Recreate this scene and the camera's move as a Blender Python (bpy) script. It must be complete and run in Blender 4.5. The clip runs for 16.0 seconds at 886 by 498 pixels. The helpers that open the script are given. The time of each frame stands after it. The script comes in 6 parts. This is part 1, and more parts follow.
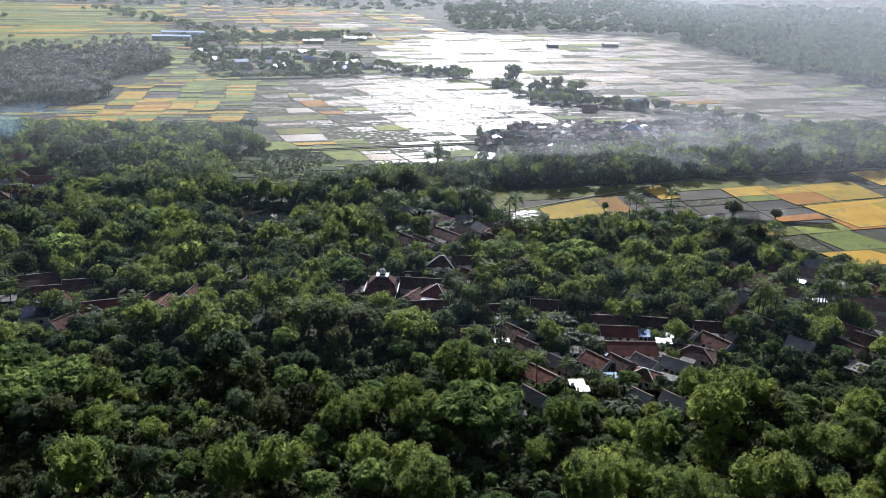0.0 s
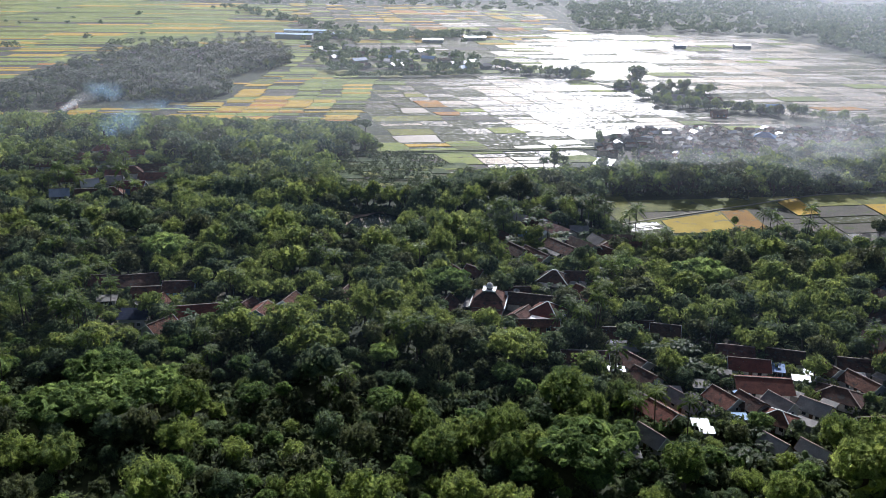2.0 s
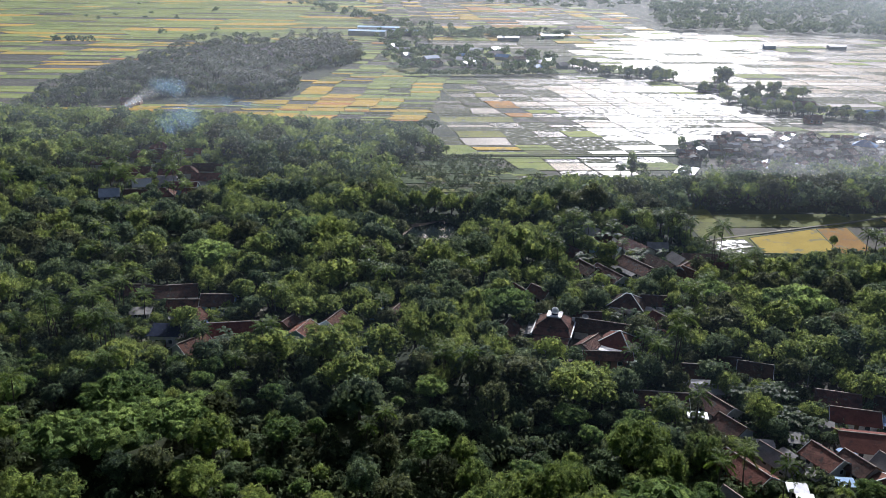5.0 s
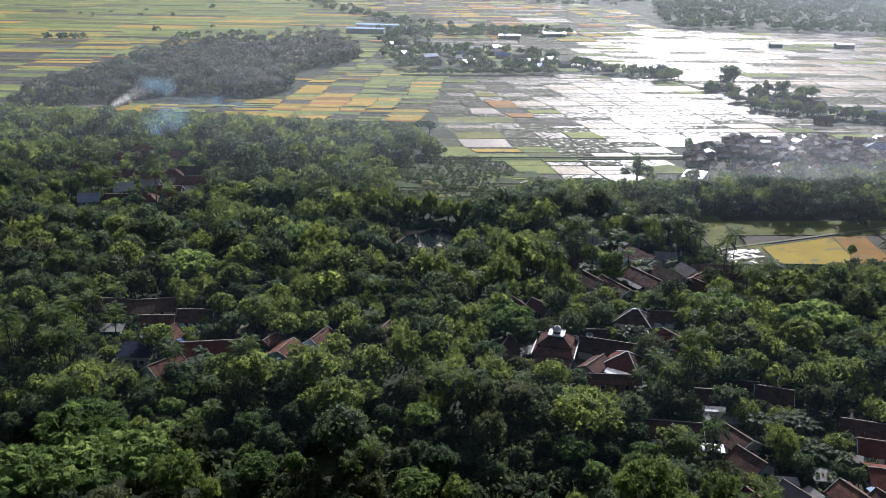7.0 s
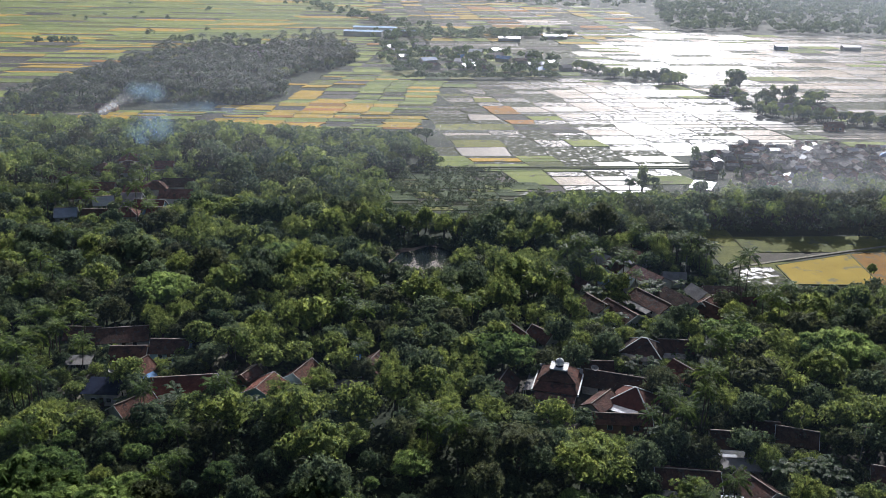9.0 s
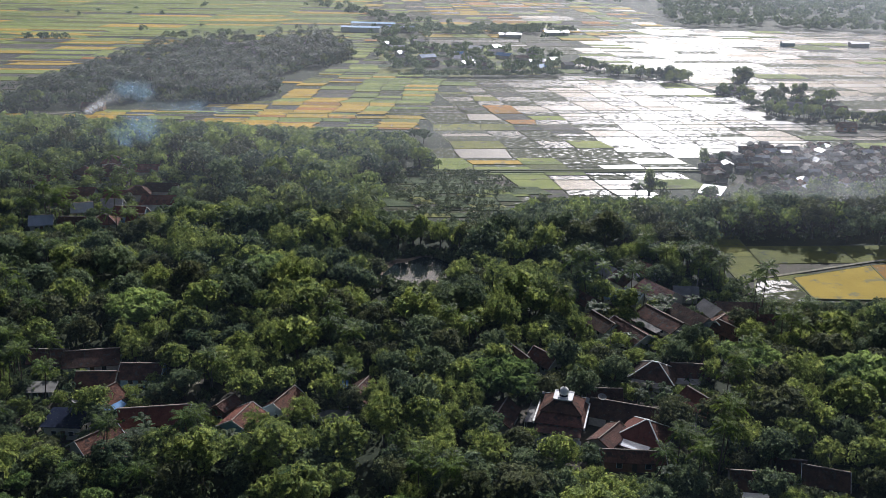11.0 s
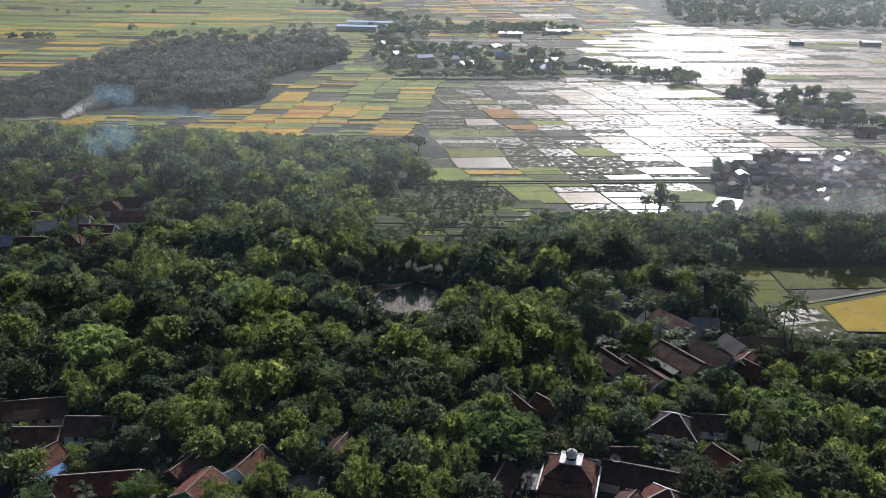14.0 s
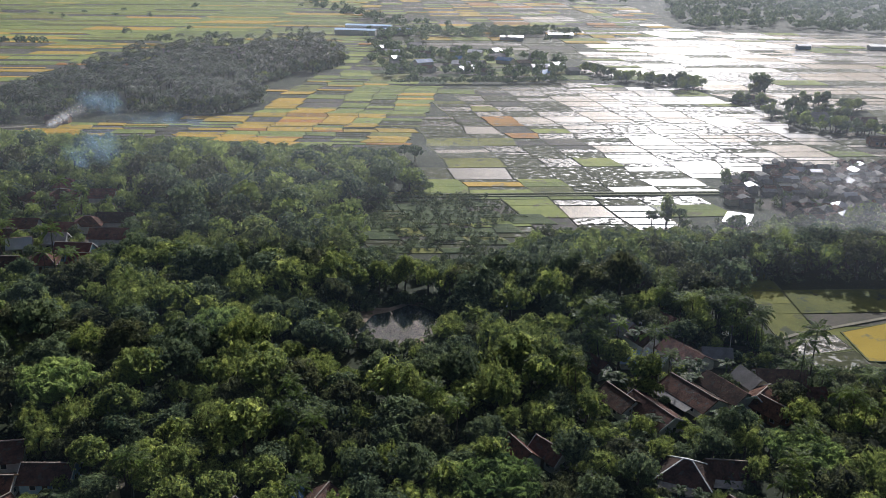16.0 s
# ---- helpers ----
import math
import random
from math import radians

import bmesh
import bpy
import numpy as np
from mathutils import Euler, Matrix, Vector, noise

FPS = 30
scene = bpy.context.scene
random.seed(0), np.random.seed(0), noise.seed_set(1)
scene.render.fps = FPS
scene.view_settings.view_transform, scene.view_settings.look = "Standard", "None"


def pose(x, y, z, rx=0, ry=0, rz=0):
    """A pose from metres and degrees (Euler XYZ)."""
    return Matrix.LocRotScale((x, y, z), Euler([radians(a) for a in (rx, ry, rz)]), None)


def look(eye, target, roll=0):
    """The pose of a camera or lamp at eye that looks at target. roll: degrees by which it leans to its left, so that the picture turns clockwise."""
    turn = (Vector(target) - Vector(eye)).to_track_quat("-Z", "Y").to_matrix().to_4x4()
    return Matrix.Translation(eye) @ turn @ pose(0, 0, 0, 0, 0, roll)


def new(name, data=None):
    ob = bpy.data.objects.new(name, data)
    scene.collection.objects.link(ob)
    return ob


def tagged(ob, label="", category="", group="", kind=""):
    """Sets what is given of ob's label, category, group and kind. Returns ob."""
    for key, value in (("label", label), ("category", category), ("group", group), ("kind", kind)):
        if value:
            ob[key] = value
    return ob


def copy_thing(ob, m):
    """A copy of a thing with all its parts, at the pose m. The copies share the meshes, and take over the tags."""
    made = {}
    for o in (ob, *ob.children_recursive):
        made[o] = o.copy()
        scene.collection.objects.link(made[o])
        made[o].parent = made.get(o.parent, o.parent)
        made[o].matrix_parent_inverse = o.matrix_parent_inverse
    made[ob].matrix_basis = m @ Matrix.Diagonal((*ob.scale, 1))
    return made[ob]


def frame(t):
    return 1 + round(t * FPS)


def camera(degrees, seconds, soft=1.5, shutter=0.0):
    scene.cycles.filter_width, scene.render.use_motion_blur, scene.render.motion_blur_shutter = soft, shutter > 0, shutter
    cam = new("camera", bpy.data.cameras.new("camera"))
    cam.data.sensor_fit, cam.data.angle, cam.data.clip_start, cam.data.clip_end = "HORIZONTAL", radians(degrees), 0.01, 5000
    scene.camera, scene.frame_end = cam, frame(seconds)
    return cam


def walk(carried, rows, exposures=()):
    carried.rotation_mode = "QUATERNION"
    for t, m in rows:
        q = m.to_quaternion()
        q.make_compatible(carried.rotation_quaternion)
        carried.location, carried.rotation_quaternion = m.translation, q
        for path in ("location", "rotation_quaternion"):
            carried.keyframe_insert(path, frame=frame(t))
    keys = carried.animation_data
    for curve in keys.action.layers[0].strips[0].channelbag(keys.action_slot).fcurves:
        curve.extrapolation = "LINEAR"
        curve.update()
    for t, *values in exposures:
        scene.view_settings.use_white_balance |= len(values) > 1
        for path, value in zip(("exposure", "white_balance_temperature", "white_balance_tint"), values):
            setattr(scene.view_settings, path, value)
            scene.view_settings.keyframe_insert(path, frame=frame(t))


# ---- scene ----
cam = camera(52.0, 16.0, soft=0.6)
PATH = [
    (0, (2.53, -37.20, 109.48), (10.53, 152.10, 45.58), 1.60),
    (0.5, (2.59, -32.50, 108.95), (6.49, 156.90, 44.95), 1.50),
    (1, (2.90, -27.62, 108.43), (-0.50, 161.68, 44.13), 1.40),
    (1.5, (3.39, -22.85, 107.81), (-6.81, 166.25, 43.31), 1.30),
    (2, (3.77, -18.02, 107.14), (-13.33, 170.58, 42.64), 1.20),
    (2.5, (4.16, -13.43, 106.48), (-19.44, 174.37, 41.88), 1.10),
    (3, (4.38, -8.86, 105.93), (-25.91, 177.94, 41.23), 1.00),
    (3.5, (4.79, -4.45, 105.40), (-28.51, 181.85, 40.70), 1.00),
    (4, (4.75, 0.18, 104.97), (-28.45, 186.48, 40.17), 1.10),
    (6.5, (3.50, 22.69, 101.98), (-29.60, 208.69, 36.48), 1.20),
    (7, (3.16, 27.33, 101.66), (-30.14, 213.33, 36.16), 1.20),
    (7.5, (2.69, 31.88, 101.51), (-30.61, 217.88, 36.01), 1.20),
    (8, (2.31, 36.63, 101.54), (-31.09, 222.63, 36.14), 1.20),
    (8.5, (1.99, 41.14, 101.55), (-31.41, 227.14, 36.15), 1.10),
    (9, (1.59, 45.85, 101.58), (-31.91, 231.85, 36.28), 1.10),
    (11.5, (-0.73, 68.73, 100.23), (-34.33, 254.33, 33.73), 1.10),
    (12, (-1.11, 73.33, 100.06), (-34.71, 258.83, 33.36), 1.10),
    (12.5, (-1.55, 77.67, 99.86), (-35.15, 263.07, 33.05), 1.00),
    (13, (-2.06, 82.35, 99.73), (-35.77, 267.75, 32.93), 1.00),
    (13.5, (-2.54, 86.75, 99.60), (-36.24, 272.15, 32.70), 1.00),
    (14, (-3.03, 91.30, 99.46), (-36.83, 276.80, 32.66), 1.00),
    (14.5, (-3.37, 95.51, 99.33), (-37.27, 281.01, 32.63), 1.00),
    (15, (-3.75, 99.75, 99.28), (-37.75, 285.25, 32.68), 1.00),
    (15.5, (-4.00, 103.84, 99.29), (-38.10, 289.34, 32.69), 1.00),
    (16, (-4.19, 108.06, 99.35), (-38.39, 293.56, 32.95), 1.00),
]
walk(cam, [(t, look(e, g, r)) for t, e, g, r in PATH], exposures=[(0.0, 0.32, 5450, 15.5), (8.0, 0.2, 5540, 15.5), (16.0, -0.02, 5660, 15.0)])

# ---------------------------------------------------------------- light
SUN_AZ, SUN_EL = 4.0, 28.0
world = bpy.data.worlds.new("world")
scene.world = world
world.use_nodes = True
sky = world.node_tree.nodes.new("ShaderNodeTexSky")
sky.sky_type, sky.sun_disc = "NISHITA", False
sky.sun_elevation, sky.sun_rotation = radians(SUN_EL), radians(SUN_AZ)
sky.dust_density = 9.0
world.node_tree.links.new(sky.outputs[0], world.node_tree.nodes["Background"].inputs[0])
world.node_tree.nodes["Background"].inputs[1].default_value = 0.054
sun = new("sun", bpy.data.lights.new("sun", "SUN"))
sun.data.energy, sun.data.angle, sun.data.color = 5.0, radians(0.6), (1.0, 0.93, 0.82)
_az, _el = radians(SUN_AZ), radians(SUN_EL)
sun.matrix_world = look((math.sin(_az) * math.cos(_el), math.cos(_az) * math.cos(_el), math.sin(_el)), (0, 0, 0))
# upright translucent sheets added to imitate distance haze: x, y, width, height, density
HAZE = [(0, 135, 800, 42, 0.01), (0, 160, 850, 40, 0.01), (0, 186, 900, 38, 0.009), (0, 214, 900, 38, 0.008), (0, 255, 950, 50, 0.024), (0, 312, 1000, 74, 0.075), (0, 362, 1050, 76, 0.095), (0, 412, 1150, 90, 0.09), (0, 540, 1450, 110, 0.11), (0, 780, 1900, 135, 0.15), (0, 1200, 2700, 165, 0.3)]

# ---------------------------------------------------------------- materials
def shader(name):
    m = bpy.data.materials.new(name)
    m.use_nodes = True
    nt = m.node_tree
    return m, nt, nt.nodes["Principled BSDF"], nt.nodes["Material Output"]


def node(nt, kind, **sets):
    n = nt.nodes.new("ShaderNode" + kind)
    for k, v in sets.items():
        n.inputs[k].default_value = v
    return n


def noise_node(nt, scale, detail=3.0, rough=0.6):
    g = nt.nodes.new("ShaderNodeNewGeometry")
    n = node(nt, "TexNoise", Scale=scale, Detail=detail, Roughness=rough)
    nt.links.new(g.outputs["Position"], n.inputs["Vector"])
    return n.outputs["Fac"]


def ramp(nt, fac, stops):
    r = nt.nodes.new("ShaderNodeValToRGB")
    e = r.color_ramp.elements
    while len(e) < len(stops):
        e.new(0.5)
    for k, (p, c) in enumerate(stops):
        e[k].position, e[k].color = p, (*c, 1) if len(c) == 3 else c
    nt.links.new(fac, r.inputs[0])
    return r.outputs[0]


def calc(nt, op, a, b):
    n = nt.nodes.new("ShaderNodeMath")
    n.operation = op
    for k, v in enumerate((a, b)):
        if isinstance(v, (int, float)):
            n.inputs[k].default_value = v
        else:
            nt.links.new(v, n.inputs[k])
    return n.outputs[0]


def vary(nt, col, fac, lo, hi, hue=0.0):
    """Scale the brightness of col between lo and hi by fac, and its hue by a little."""
    h = nt.nodes.new("ShaderNodeHueSaturation")
    nt.links.new(col, h.inputs["Color"])
    nt.links.new(calc(nt, "ADD", calc(nt, "MULTIPLY", fac, hi - lo), lo), h.inputs["Value"])
    if hue:
        nt.links.new(calc(nt, "ADD", calc(nt, "MULTIPLY", fac, -hue), 0.5 + hue / 2), h.inputs["Hue"])
    return h.outputs[0]


def relief(nt, b, fac, strength, distance):
    n = node(nt, "Bump", Strength=strength, Distance=distance)
    nt.links.new(fac, n.inputs["Height"])
    nt.links.new(n.outputs[0], b.inputs["Normal"])


def surface(name, a, b, coarse=0.2, fine=4.0, rough=0.85, metal=0.0, own=0.25, bump=0.4, depth=0.05, rows=None, gloss=0.12, bare=None, worn=0.16):
    """Two colours mixed by noise at two scales, a shift of its own for every object, and fine relief."""
    m, nt, p, out = shader(name)
    n1, n2 = noise_node(nt, coarse), noise_node(nt, fine, 4.0)
    mix = calc(nt, "ADD", calc(nt, "MULTIPLY", n1, 0.6), calc(nt, "MULTIPLY", n2, 0.4))
    col = ramp(nt, mix, [(0.36, a), (0.64, b)])
    if bare:  # patches already cut or trodden down
        hole = noise_node(nt, worn, 4.0, 0.65)
        blend = nt.nodes.new("ShaderNodeMix")
        blend.data_type = "RGBA"
        nt.links.new(ramp(nt, hole, [(0.36, (1, 1, 1)), (0.44, (0, 0, 0))]), blend.inputs[0])
        nt.links.new(col, blend.inputs[6])
        blend.inputs[7].default_value = (*bare, 1)
        col = blend.outputs[2]
    if own:
        col = vary(nt, col, nt.nodes.new("ShaderNodeObjectInfo").outputs["Random"], 1 - own, 1 + own, 0.02)
    nt.links.new(col, p.inputs["Base Color"])
    p.inputs["Roughness"].default_value, p.inputs["Metallic"].default_value = rough, metal
    p.inputs["Specular IOR Level"].default_value = gloss if rough > 0.3 else 0.5
    height = n2
    if rows:
        tc = nt.nodes.new("ShaderNodeTexCoord")
        w = node(nt, "TexWave", Scale=rows[0], Distortion=rows[1], Detail=1.0)
        w.bands_direction = rows[2]
        nt.links.new(tc.outputs["Object"], w.inputs["Vector"])
        height = calc(nt, "ADD", n2, w.outputs["Fac"])
    relief(nt, p, height, bump, depth)
    return m


def foliage(name, a, b, through_leaf=0.35, own=0.3, rough=0.6, patch=0.05, gloss=0.06):
    """Leaves: colour varies leaf by leaf, tree by tree and in broad patches, with painted light and dark flecks; light
    passes through them.
    """
    m, nt, p, out = shader(name)
    g = nt.nodes.new("ShaderNodeNewGeometry")
    n1 = noise_node(nt, patch, 2.0)
    mix = calc(nt, "ADD", calc(nt, "MULTIPLY", g.outputs["Random Per Island"], 0.45), calc(nt, "MULTIPLY", n1, 0.62))
    a, b = ((c[0] * 1.1, c[1] * 1.0, c[2] * 2.4) for c in (a, b))
    col = ramp(nt, mix, [(0.25, a), (0.75, b)])
    col = vary(nt, col, nt.nodes.new("ShaderNodeObjectInfo").outputs["Random"], 1 - own, 1 + own, 0.022)
    # lit sprays and shaded gaps painted into the leaf colour as fine flecks
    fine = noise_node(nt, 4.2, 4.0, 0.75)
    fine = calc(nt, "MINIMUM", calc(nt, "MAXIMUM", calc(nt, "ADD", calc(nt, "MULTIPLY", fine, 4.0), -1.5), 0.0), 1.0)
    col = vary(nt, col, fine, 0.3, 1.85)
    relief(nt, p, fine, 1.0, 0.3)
    nt.links.new(col, p.inputs["Base Color"])
    p.inputs["Roughness"].default_value = rough
    p.inputs["Specular IOR Level"].default_value = gloss
    t = nt.nodes.new("ShaderNodeBsdfTranslucent")
    bright = nt.nodes.new("ShaderNodeHueSaturation")
    bright.inputs["Value"].default_value, bright.inputs["Hue"].default_value = 1.5, 0.48
    nt.links.new(col, bright.inputs["Color"])
    nt.links.new(bright.outputs[0], t.inputs["Color"])
    s = node(nt, "MixShader", Fac=through_leaf)
    nt.links.new(p.outputs[0], s.inputs[1])
    nt.links.new(t.outputs[0], s.inputs[2])
    nt.links.new(s.outputs[0], out.inputs["Surface"])
    return m


def water(name, mud, rough=0.16, patches=0.0, ripple=0.25, dry=None):
    """Still, muddy water; with patches, wet mud stands out of it here and there."""
    m, nt, p, out = shader(name)
    n1, n2 = noise_node(nt, 0.35, 4.0, 0.7), noise_node(nt, 2.5, 3.0)
    p.inputs["IOR"].default_value = 1.33
    if patches:
        wet = ramp(nt, n1, [(patches - 0.05, (0, 0, 0)), (patches + 0.05, (1, 1, 1))])
        sep = nt.nodes.new("ShaderNodeRGBToBW")
        nt.links.new(wet, sep.inputs[0])
        nt.links.new(ramp(nt, sep.outputs[0], [(0.0, (rough,) * 3), (1.0, (0.85,) * 3)]), p.inputs["Roughness"])
        nt.links.new(ramp(nt, sep.outputs[0], [(0.0, (0.5,) * 3), (1.0, (0.06,) * 3)]), p.inputs["Specular IOR Level"])
        nt.links.new(ramp(nt, sep.outputs[0], [(0.0, mud), (1.0, dry or tuple(c * 1.9 for c in mud))]), p.inputs["Base Color"])
    else:
        nt.links.new(ramp(nt, n1, [(0.3, mud), (0.7, tuple(c * 1.5 for c in mud))]), p.inputs["Base Color"])
        own = calc(nt, "MULTIPLY", nt.nodes.new("ShaderNodeObjectInfo").outputs["Random"], 0.14)
        nt.links.new(calc(nt, "ADD", own, rough - 0.05), p.inputs["Roughness"])
    relief(nt, p, n2, ripple, 0.03)
    return m


M = {
    "ground": surface("ground_earth", (0.016, 0.026, 0.01), (0.042, 0.05, 0.02), 0.06, 0.7, own=0, bump=0.6, depth=0.2),
    "yard": surface("trodden_earth", (0.045, 0.042, 0.032), (0.10, 0.088, 0.066), 0.15, 2.0, own=0),
    "bund": surface("grassy_bund", (0.08, 0.095, 0.03), (0.15, 0.16, 0.06), 0.1, 2.0, own=0),
    "path": surface("pale_path", (0.18, 0.17, 0.12), (0.27, 0.25, 0.18), 0.1, 1.5, own=0),
    "fallow": surface("fallow_earth", (0.05, 0.048, 0.036), (0.10, 0.092, 0.066), 0.08, 1.6, own=0.3, bump=0.7, depth=0.15, bare=(0.06, 0.075, 0.025)),
    "green": surface("young_rice", (0.12, 0.17, 0.022), (0.23, 0.27, 0.045), 0.06, 2.2, own=0.3, bump=0.8, depth=0.12, bare=(0.12, 0.12, 0.05)),
    "meadow": surface("weedy_rice", (0.095, 0.115, 0.013), (0.2, 0.2, 0.028), 0.1, 1.8, own=0.3, bump=0.8, depth=0.12, bare=(0.07, 0.08, 0.035)),
    "gold": surface("ripe_rice", (0.37, 0.245, 0.012), (0.49, 0.335, 0.03), 0.07, 2.2, own=0.22, bump=0.8, depth=0.12, bare=(0.24, 0.2, 0.07)),
    "orange": surface("dry_rice", (0.28, 0.125, 0.012), (0.38, 0.19, 0.022), 0.07, 2.2, own=0.22, bump=0.8, depth=0.12, bare=(0.2, 0.15, 0.07)),
    "water": water("paddy_water", (0.03, 0.03, 0.024), 0.22, ripple=0.08),
    "wet": water("wet_paddy_mud", (0.035, 0.034, 0.024), 0.24, patches=0.50, ripple=0.15, dry=(0.06, 0.058, 0.036)),
    "mire": water("drained_paddy_mud", (0.05, 0.06, 0.028), 0.36, patches=0.42, ripple=0.2, dry=(0.07, 0.075, 0.034)),
    "pond": water("pond_water", (0.012, 0.017, 0.018), 0.09, ripple=0.02),
    "bed": surface("garden_crop", (0.03, 0.055, 0.012), (0.075, 0.11, 0.024), 0.3, 2.5, own=0.25, bump=1.0, depth=0.25),
    "bark": surface("bark", (0.07, 0.055, 0.04), (0.16, 0.135, 0.11), 0.8, 6.0, own=0.2),
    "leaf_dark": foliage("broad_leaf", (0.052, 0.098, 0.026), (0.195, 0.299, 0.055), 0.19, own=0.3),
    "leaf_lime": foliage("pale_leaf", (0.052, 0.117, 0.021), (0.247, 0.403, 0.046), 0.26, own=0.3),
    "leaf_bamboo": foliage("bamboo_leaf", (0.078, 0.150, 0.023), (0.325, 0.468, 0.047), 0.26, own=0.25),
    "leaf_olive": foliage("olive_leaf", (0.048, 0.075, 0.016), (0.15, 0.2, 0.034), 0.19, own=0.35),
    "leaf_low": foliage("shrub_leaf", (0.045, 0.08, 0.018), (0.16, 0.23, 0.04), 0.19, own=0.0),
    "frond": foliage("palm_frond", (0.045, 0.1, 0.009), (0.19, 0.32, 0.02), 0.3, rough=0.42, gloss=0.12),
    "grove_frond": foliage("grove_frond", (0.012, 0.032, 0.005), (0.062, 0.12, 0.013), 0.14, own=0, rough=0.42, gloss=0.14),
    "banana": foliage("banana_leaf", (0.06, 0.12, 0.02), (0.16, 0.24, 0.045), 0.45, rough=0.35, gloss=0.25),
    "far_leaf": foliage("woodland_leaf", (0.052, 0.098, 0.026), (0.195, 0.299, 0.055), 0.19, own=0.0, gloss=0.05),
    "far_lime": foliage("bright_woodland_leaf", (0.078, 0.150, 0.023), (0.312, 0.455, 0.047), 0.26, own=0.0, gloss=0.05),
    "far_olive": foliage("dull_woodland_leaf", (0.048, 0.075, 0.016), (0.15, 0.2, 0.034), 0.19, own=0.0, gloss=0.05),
    "tile": surface("clay_tile", (0.085, 0.043, 0.032), (0.23, 0.105, 0.068), 0.5, 2.6, bare=(0.07, 0.048, 0.04), worn=0.7, own=0.35, bump=1.0, depth=0.06, rows=(2.2, 0.6, "X")),
    "tile_brown": surface("weathered_tile", (0.05, 0.034, 0.029), (0.16, 0.086, 0.062), 0.5, 2.6, bare=(0.10, 0.09, 0.08), worn=0.7, own=0.4, bump=1.0, depth=0.06, rows=(2.2, 0.6, "X")),
    "tile_red": surface("red_painted_tile", (0.12, 0.044, 0.032), (0.2, 0.075, 0.052), 0.6, 3.0, bare=(0.11, 0.05, 0.04), worn=0.7, own=0.25, bump=0.9, depth=0.05, rows=(2.2, 0.4, "X")),
    "asbestos": surface("grey_roof_sheet", (0.22, 0.21, 0.2), (0.36, 0.35, 0.33), 0.5, 4.0, own=0.25, bump=0.5, depth=0.05, rows=(3.0, 0.2, "X")),
    "slate_sheet": surface("dark_grey_roof_sheet", (0.10, 0.10, 0.1), (0.2, 0.195, 0.19), 0.5, 4.0, own=0.35),
    "zinc": surface("zinc_sheet", (0.5, 0.52, 0.55), (0.7, 0.72, 0.75), 0.5, 4.0, rough=0.42, metal=0.7, own=0.15, bump=0.4, depth=0.04, rows=(3.0, 0.2, "X")),
    "blue_sheet": surface("blue_roof_sheet", (0.10, 0.20, 0.42), (0.17, 0.30, 0.55), 0.5, 4.0, rough=0.5, own=0.15),
    "navy_sheet": surface("dark_blue_roof_sheet", (0.01, 0.014, 0.03), (0.022, 0.03, 0.055), 0.5, 4.0, rough=0.8, own=0.1, gloss=0.03),
    "plaster": surface("white_plaster", (0.45, 0.44, 0.41), (0.68, 0.67, 0.63), 0.6, 3.0, own=0.12),
    "cream": surface("cream_plaster", (0.5, 0.45, 0.3), (0.66, 0.6, 0.44), 0.6, 3.0, own=0.15),
    "pale_blue": surface("pale_blue_sheet", (0.36, 0.52, 0.75), (0.5, 0.65, 0.85), 0.1, 1.0, own=0.1),
    "blue_wall": surface("blue_painted_wall", (0.22, 0.36, 0.5), (0.32, 0.47, 0.6), 0.6, 3.0, own=0.1),
    "brick": surface("bare_brick_wall", (0.25, 0.12, 0.07), (0.36, 0.19, 0.12), 0.6, 5.0, own=0.2),
    "trim": surface("white_paint", (0.7, 0.7, 0.68), (0.82, 0.82, 0.8), 0.8, 4.0, rough=0.6, own=0.05),
    "ridge": surface("ridge_mortar", (0.24, 0.19, 0.16), (0.42, 0.36, 0.31), 0.8, 4.0, own=0.3),
    "wood": surface("dark_wood", (0.08, 0.05, 0.03), (0.15, 0.10, 0.06), 1.0, 8.0, own=0.2),
    "glass": surface("dark_window_glass", (0.02, 0.025, 0.03), (0.035, 0.04, 0.045), 1.0, 2.0, rough=0.12, own=0.1, bump=0.05),
    "concrete": surface("grey_concrete", (0.25, 0.24, 0.22), (0.38, 0.37, 0.34), 0.4, 3.0, own=0.15),
    "mud": surface("bank_mud", (0.16, 0.12, 0.08), (0.27, 0.21, 0.15), 0.4, 3.0, own=0, bump=0.8, depth=0.1),
}

# ---------------------------------------------------------------- mesh helpers


def quad_mesh(name, V, Q, mats, index=None):
    me = bpy.data.meshes.new(name)
    V, Q = np.asarray(V, np.float32), np.asarray(Q, np.int32)
    me.vertices.add(len(V))
    me.vertices.foreach_set("co", V.ravel())
    me.loops.add(Q.size)
    me.loops.foreach_set("vertex_index", Q.ravel())
    me.polygons.add(len(Q))
    me.polygons.foreach_set("loop_start", np.arange(0, Q.size, 4, dtype=np.int32))
    for m in mats:
        me.materials.append(M[m])
    if index is not None:
        me.polygons.foreach_set("material_index", np.asarray(index, np.int32))
    me.update(calc_edges=True)
    me.shade_flat()
    return me


def join(pieces):
    """Join (V, Q) pairs into one."""
    vs, qs, n = [], [], 0
    for V, Q in pieces:
        vs.append(V)
        qs.append(np.asarray(Q) + n)
        n += len(V)
    return np.concatenate(vs), np.concatenate(qs)


def put(V, x, y, z, turn, sx, sz):
    c, s = math.cos(turn), math.sin(turn)
    V = V * (sx, sx, sz)
    return np.stack([V[:, 0] * c - V[:, 1] * s + x, V[:, 0] * s + V[:, 1] * c + y, V[:, 2] + z], 1)


